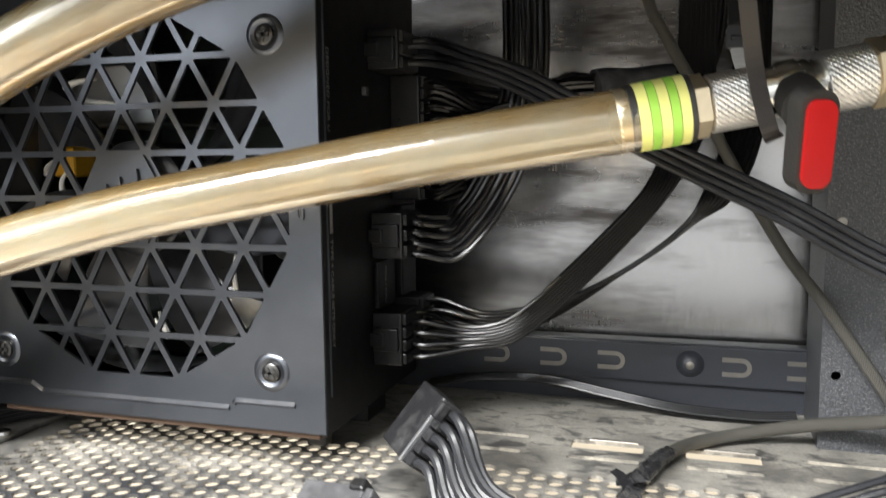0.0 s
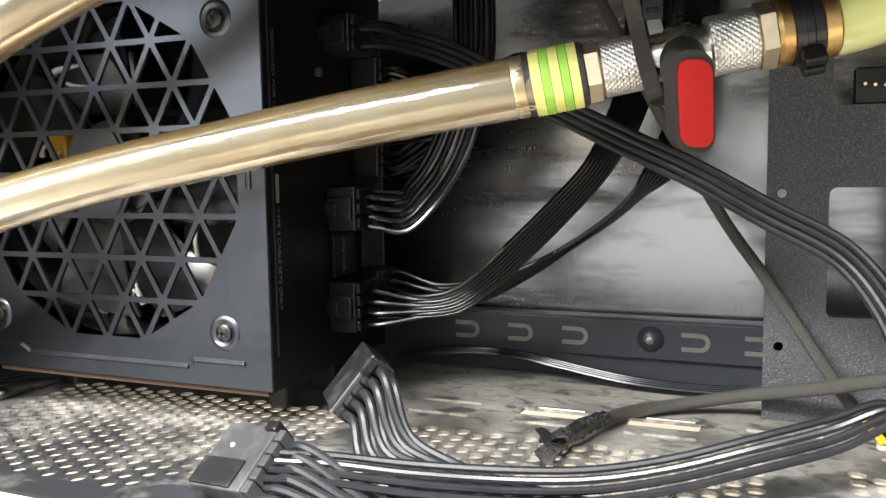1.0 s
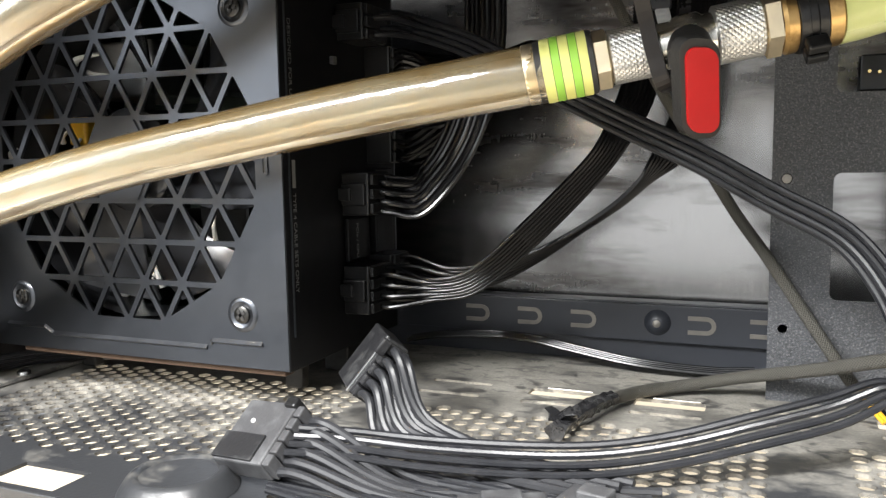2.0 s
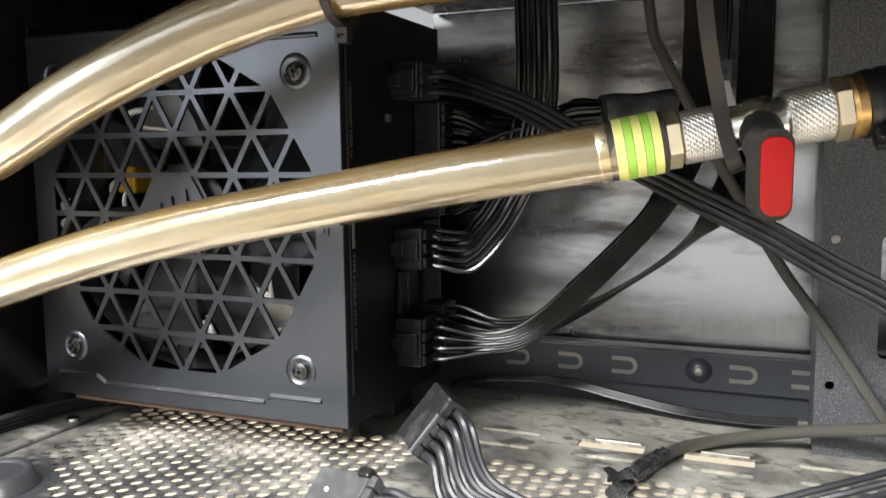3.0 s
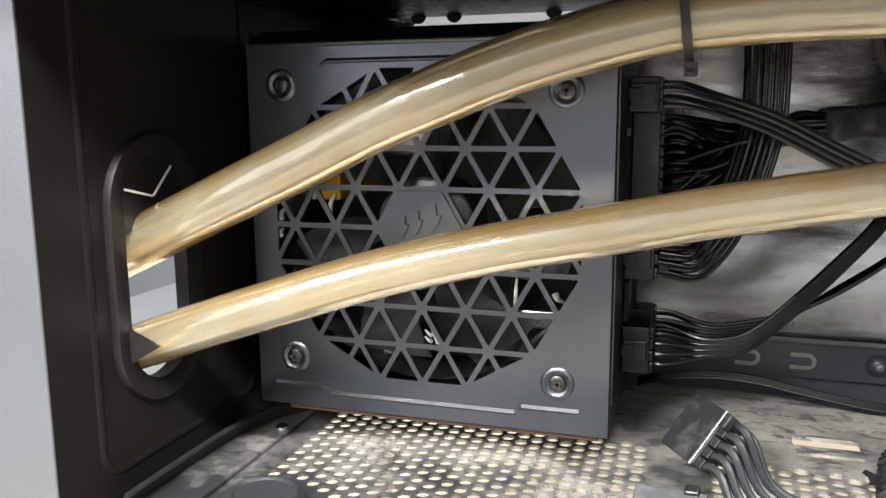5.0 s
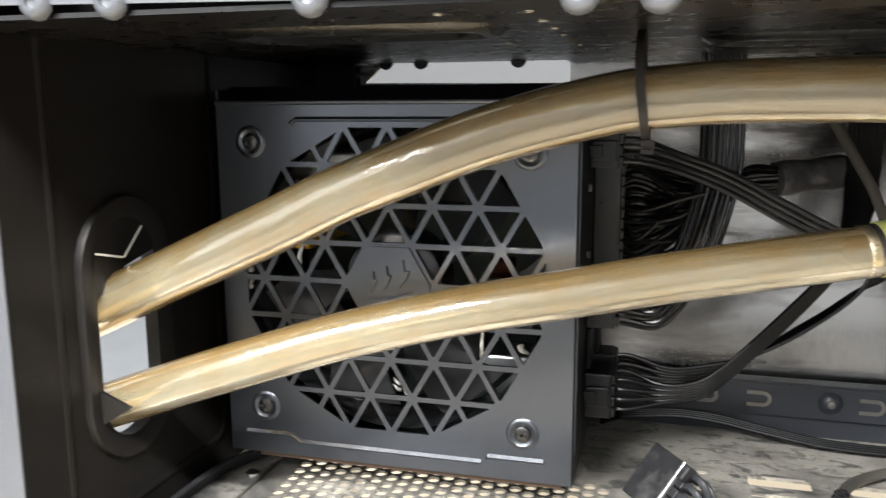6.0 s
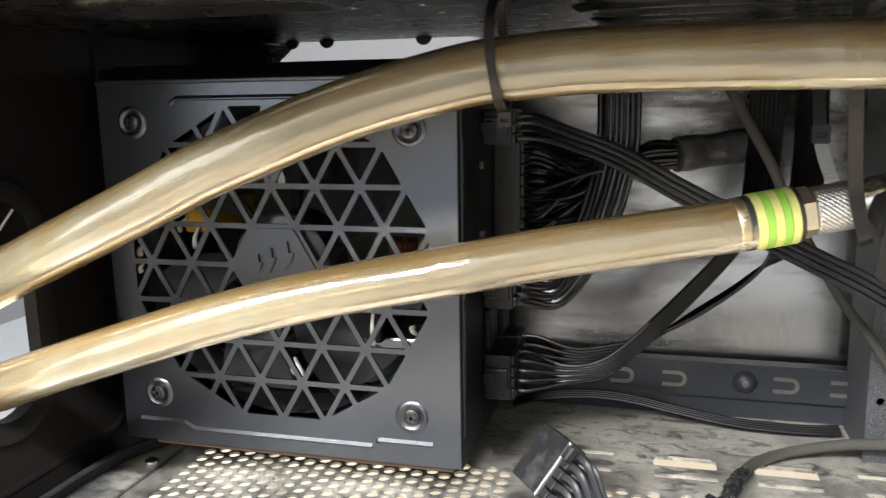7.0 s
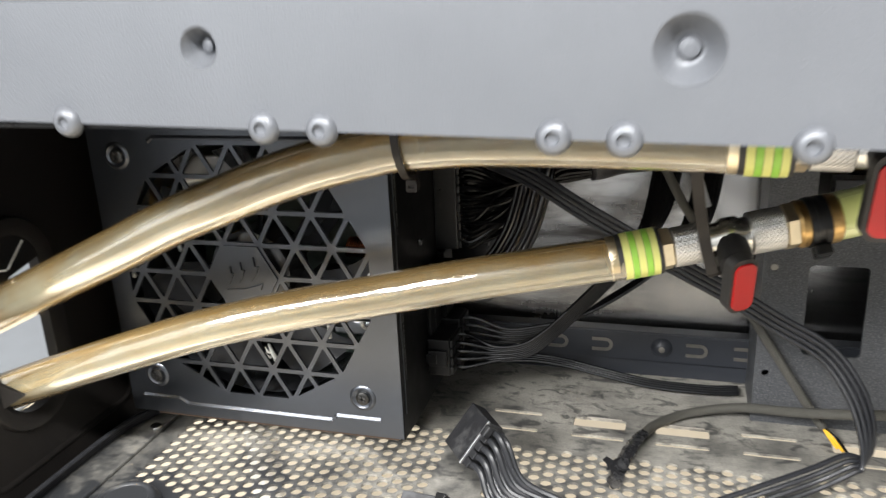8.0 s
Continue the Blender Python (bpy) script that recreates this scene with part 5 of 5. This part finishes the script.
for k in range(6):
    s = -0.0085 + 0.0034 * k
    a = m @ Vector((0.0120, s, -0.0055))
    b = m @ Vector((0.0200, s * 0.95, -0.0065))
    e = Vector((0.074 + 0.002 * (k % 3), -0.0600 + 0.0034 * k, 0.0024 + 0.0010 * (k % 2)))
    wire(c, [a, b, e, e + Vector((0.030, 0.006, 0)), e + Vector((0.062, 0.014, 0.0))], 0.0013, M_WIRE_GREY)

# loose upright plug
c = thing("loose_plug", (0.045, -0.005, 0.002), "loose dusty black plug standing on its bent wires", "plug", "supply cables")
u = Vector((0.0110, 0.0070, 0.0160)).normalized()
v = Vector((0.0130, -0.0140, -0.0020))
v = (v - u * v.dot(u)).normalized()
w = u.cross(v)
m = Matrix((u, v, w)).transposed().to_4x4()
m.translation = Vector((0.0395, -0.0035, 0.0255))
if w.y > 0:
    m = m @ pose(0, 0, 0, 180)
bm = fresh()
sgn = -1 if w.y > 0 else 1
box(bm, -0.0110, 0.0110, -0.0085, 0.0085, -0.0085, 0.0, 0.0007, m)
shell = part("plug", bm, M_CONN_DARK, c, "dusty black plug body")
for k in range(5):
    bm = fresh()
    box(bm, -0.0105 + 0.0043 * k, -0.0069 + 0.0043 * k, sgn * 0.0100 - 0.0016, sgn * 0.0100 + 0.0016, -0.0080, -0.0005, 0.0004, m)
    part("plug_cell", bm, M_CONN_DARK, shell)
bm = fresh()
box(bm, -0.0112, 0.0112, sgn * 0.0075 - 0.0005, sgn * 0.0075 + 0.0005, -0.0002, 0.0008, 0.0002, m)
part("plug_ridge", bm, M_ALU, shell, "pale ridge along the plug")
bm = fresh()
box(bm, 0.0050, 0.0105, sgn * 0.0110 - 0.0015, sgn * 0.0110 + 0.0015, -0.0005, 0.0030, 0.0006, m)
part("plug_latch", bm, M_CONN_DARK, shell)
for k in range(10):
    s, d = -0.0088 + 0.0044 * (k % 5), -0.0025 - 0.0040 * (k // 5)
    a = m @ Vector((s, sgn * 0.0100, d))
    b = m @ Vector((s * 0.9, sgn * 0.0170, d - 0.001))
    e = Vector((0.0690 + 0.0030 * (k % 5), -0.0260 + 0.0030 * (k % 5), 0.0022 + 0.0028 * (k // 5)))
    wire(c, [a, b, b.lerp(e, 0.5) + Vector((-0.0045, -0.001, -0.0035)), e, e + Vector((0.022, -0.010, 0.0)), e + Vector((0.052, -0.016, 0.0))], 0.0014, M_WIRE_GREY)

# pair of small loose plugs near the front lip
for at, turn, sx in (((0.108, -0.062, 0.0004), 25, 0.011), ((0.128, -0.052, 0.0004), -12, 0.009)):
    c = thing("small_plug", at, "small grey loose plug lying on the perforated floor", "plug", "small plugs")
    m = Matrix.Translation(at) @ pose(0, 0, 0, 0, 0, turn)
    bm = fresh()
    box(bm, -sx, sx, -0.006, 0.006, 0, 0.009, 0.0008, m)
    shell = part("plug", bm, M_CONN, c)
    bm = fresh()
    box(bm, -sx * 0.5, sx * 0.4, -0.003, 0.003, 0.0088, 0.0112, 0.0006, m)
    part("plug_latch", bm, M_CONN, shell)
    for k in range(4):
        a = m @ Vector((-sx, -0.0042 + 0.0028 * k, 0.0045))
        wire(c, [a, a + Vector((-0.012, 0.001, -0.0005)), a + Vector((-0.035, 0.004 + 0.001 * k, -0.002)), a + Vector((-0.06, 0.010, -0.003))], 0.001, M_WIRE_DUSTY)

# thin flat cable along the back
c = thing("flat_cable", (0.08, 0.1, 0.0), "thin black flat cable lying along the back of the floor", "cable", "supply cables")
path = [(0.014, 0.088, 0.010), (0.026, 0.098, 0.0105), (0.049, 0.103, 0.0112), (0.068, 0.102, 0.0105), (0.085, 0.1005, 0.008), (0.114, 0.098, 0.0045), (0.142, 0.099, 0.0032), (0.1585, 0.100, 0.0040)]
ribbon(c, path, [(0, 1, 0.1)] * 8, 4, 0.0021, 0.00090)

# two cables along the left wall
c = thing("flat_cable", (-0.14, 0.0, 0.0), "black cables running along the hose-side wall towards the supply", "cable", "supply cables")
ribbon(c, [(-0.1415, -0.079, 0.0065), (-0.1415, -0.045, 0.0065), (-0.1400, -0.013, 0.0068), (-0.1355, 0.007, 0.0070), (-0.124, 0.024, 0.0070), (-0.100, 0.040, 0.005), (-0.070, 0.055, 0.004)], [(0.6, 0.1, 0.9)] * 3 + [(0.5, -0.4, 0.8), (0.4, -0.6, 0.8), (0.4, -0.8, 0.8), (0.3, -0.8, 0.8)], 4, 0.0024, 0.0012, M_WIRE_GREY)
bm = fresh()
lathe(bm, [(0, 0.0030), (0.0012, 0.0028), (0.0020, 0.0016), (0.0021, 0.0002)], axes((-0.1280, 0.0055, 0.0022), (0, 0, 1), (1, 0, 0)), 20)
solid("floor_screw", bm, M_BRIGHT, "small bright screw in the case floor", "screw", smooth=True)


# ---- braided leads ----
def braided(line, r, label, at):
    ob = thing("braided_lead", at, label, "cable", "braided leads")
    bm = fresh()
    sweep(bm, smooth_line(line, 8), ring(0, 0, r, 14))
    part("sleeve", bm, M_BRAID, ob, "", True)
    return ob


c = braided([(0.0985, 0.080, ZS), (0.1022, 0.077, 0.158), (0.106, 0.074, 0.150), (0.113, 0.070, 0.137), (0.119, 0.067, 0.126), (0.1248, 0.070, 0.114), (0.131, 0.077, 0.102), (0.150, 0.079, 0.070), (0.1615, 0.072, 0.0545), (0.172, 0.069, 0.039), (0.188, 0.066, 0.015), (0.194, 0.063, 0.0075)], 0.0021,
            "braided grey sleeve hanging down with bare coloured wire ends", (0.19, 0.066, 0.0))
for k, mat in enumerate((M_AMBER, M_AMBER, M_WIRE)):
    wire(c, [(0.1937, 0.0633, 0.0078), (0.1965 + 0.0015 * k, 0.060, 0.0045), (0.1995 + 0.002 * k, 0.056 - 0.002 * k, 0.0016)], 0.0007, mat)
c = braided([(0.255, 0.030, 0.040), (0.225, 0.038, 0.032), (0.199, 0.045, 0.0255), (0.180, 0.0570, 0.0178), (0.157, 0.0715, 0.0095), (0.135, 0.0715, 0.0042), (0.1195, 0.0590, 0.0035), (0.1110, 0.0420, 0.0042)], 0.0023,
            "braided grey lead on the floor ending in black tape", (0.13, 0.058, 0.0))
bm = fresh()
sweep(bm, smooth_line([(0.1130, 0.0460, 0.0042), (0.1098, 0.037, 0.0048), (0.1070, 0.025, 0.0052), (0.1045, 0.015, 0.0050), (0.1030, 0.0035, 0.0040)], 8), [(0.0034 * math.cos(t) * (1 + 0.22 * math.sin(3 * t)), 0.0034 * math.sin(t) * (1 + 0.18 * math.cos(5 * t))) for t in [2 * math.pi * k / 14 for k in range(14)]],
      scale=lambda t: 0.72 + 0.30 * t - 0.5 * max(0, t - 0.82) + 0.13 * math.sin(19 * t) * t + 0.05 * math.sin(47 * t))
rnd = random.Random(11)
for vert in bm.verts:
    vert.co += Vector((rnd.uniform(-1, 1), rnd.uniform(-1, 1), rnd.uniform(-0.7, 1))) * 0.00022
part("tape_wrap", bm, M_TAPE, c, "crumpled black insulating tape", True)
for a, b in (((0.1045, 0.0105, 0.0062), (0.1075, 0.0060, 0.0098)), ((0.1010, 0.0125, 0.0050), (0.0975, 0.0155, 0.0085))):
    bm = fresh()
    sweep(bm, smooth_line([a, Vector(a).lerp(Vector(b), 0.5) + Vector((0.0008, 0, 0.0006)), b], 4), rect(-0.0026, 0.0026, -0.00025, 0.00025), up=(0, 0.3, 1), scale=lambda t: 1.1 - 0.5 * t)
    part("tape_tail", bm, M_TAPE, c, "loose torn tape end")
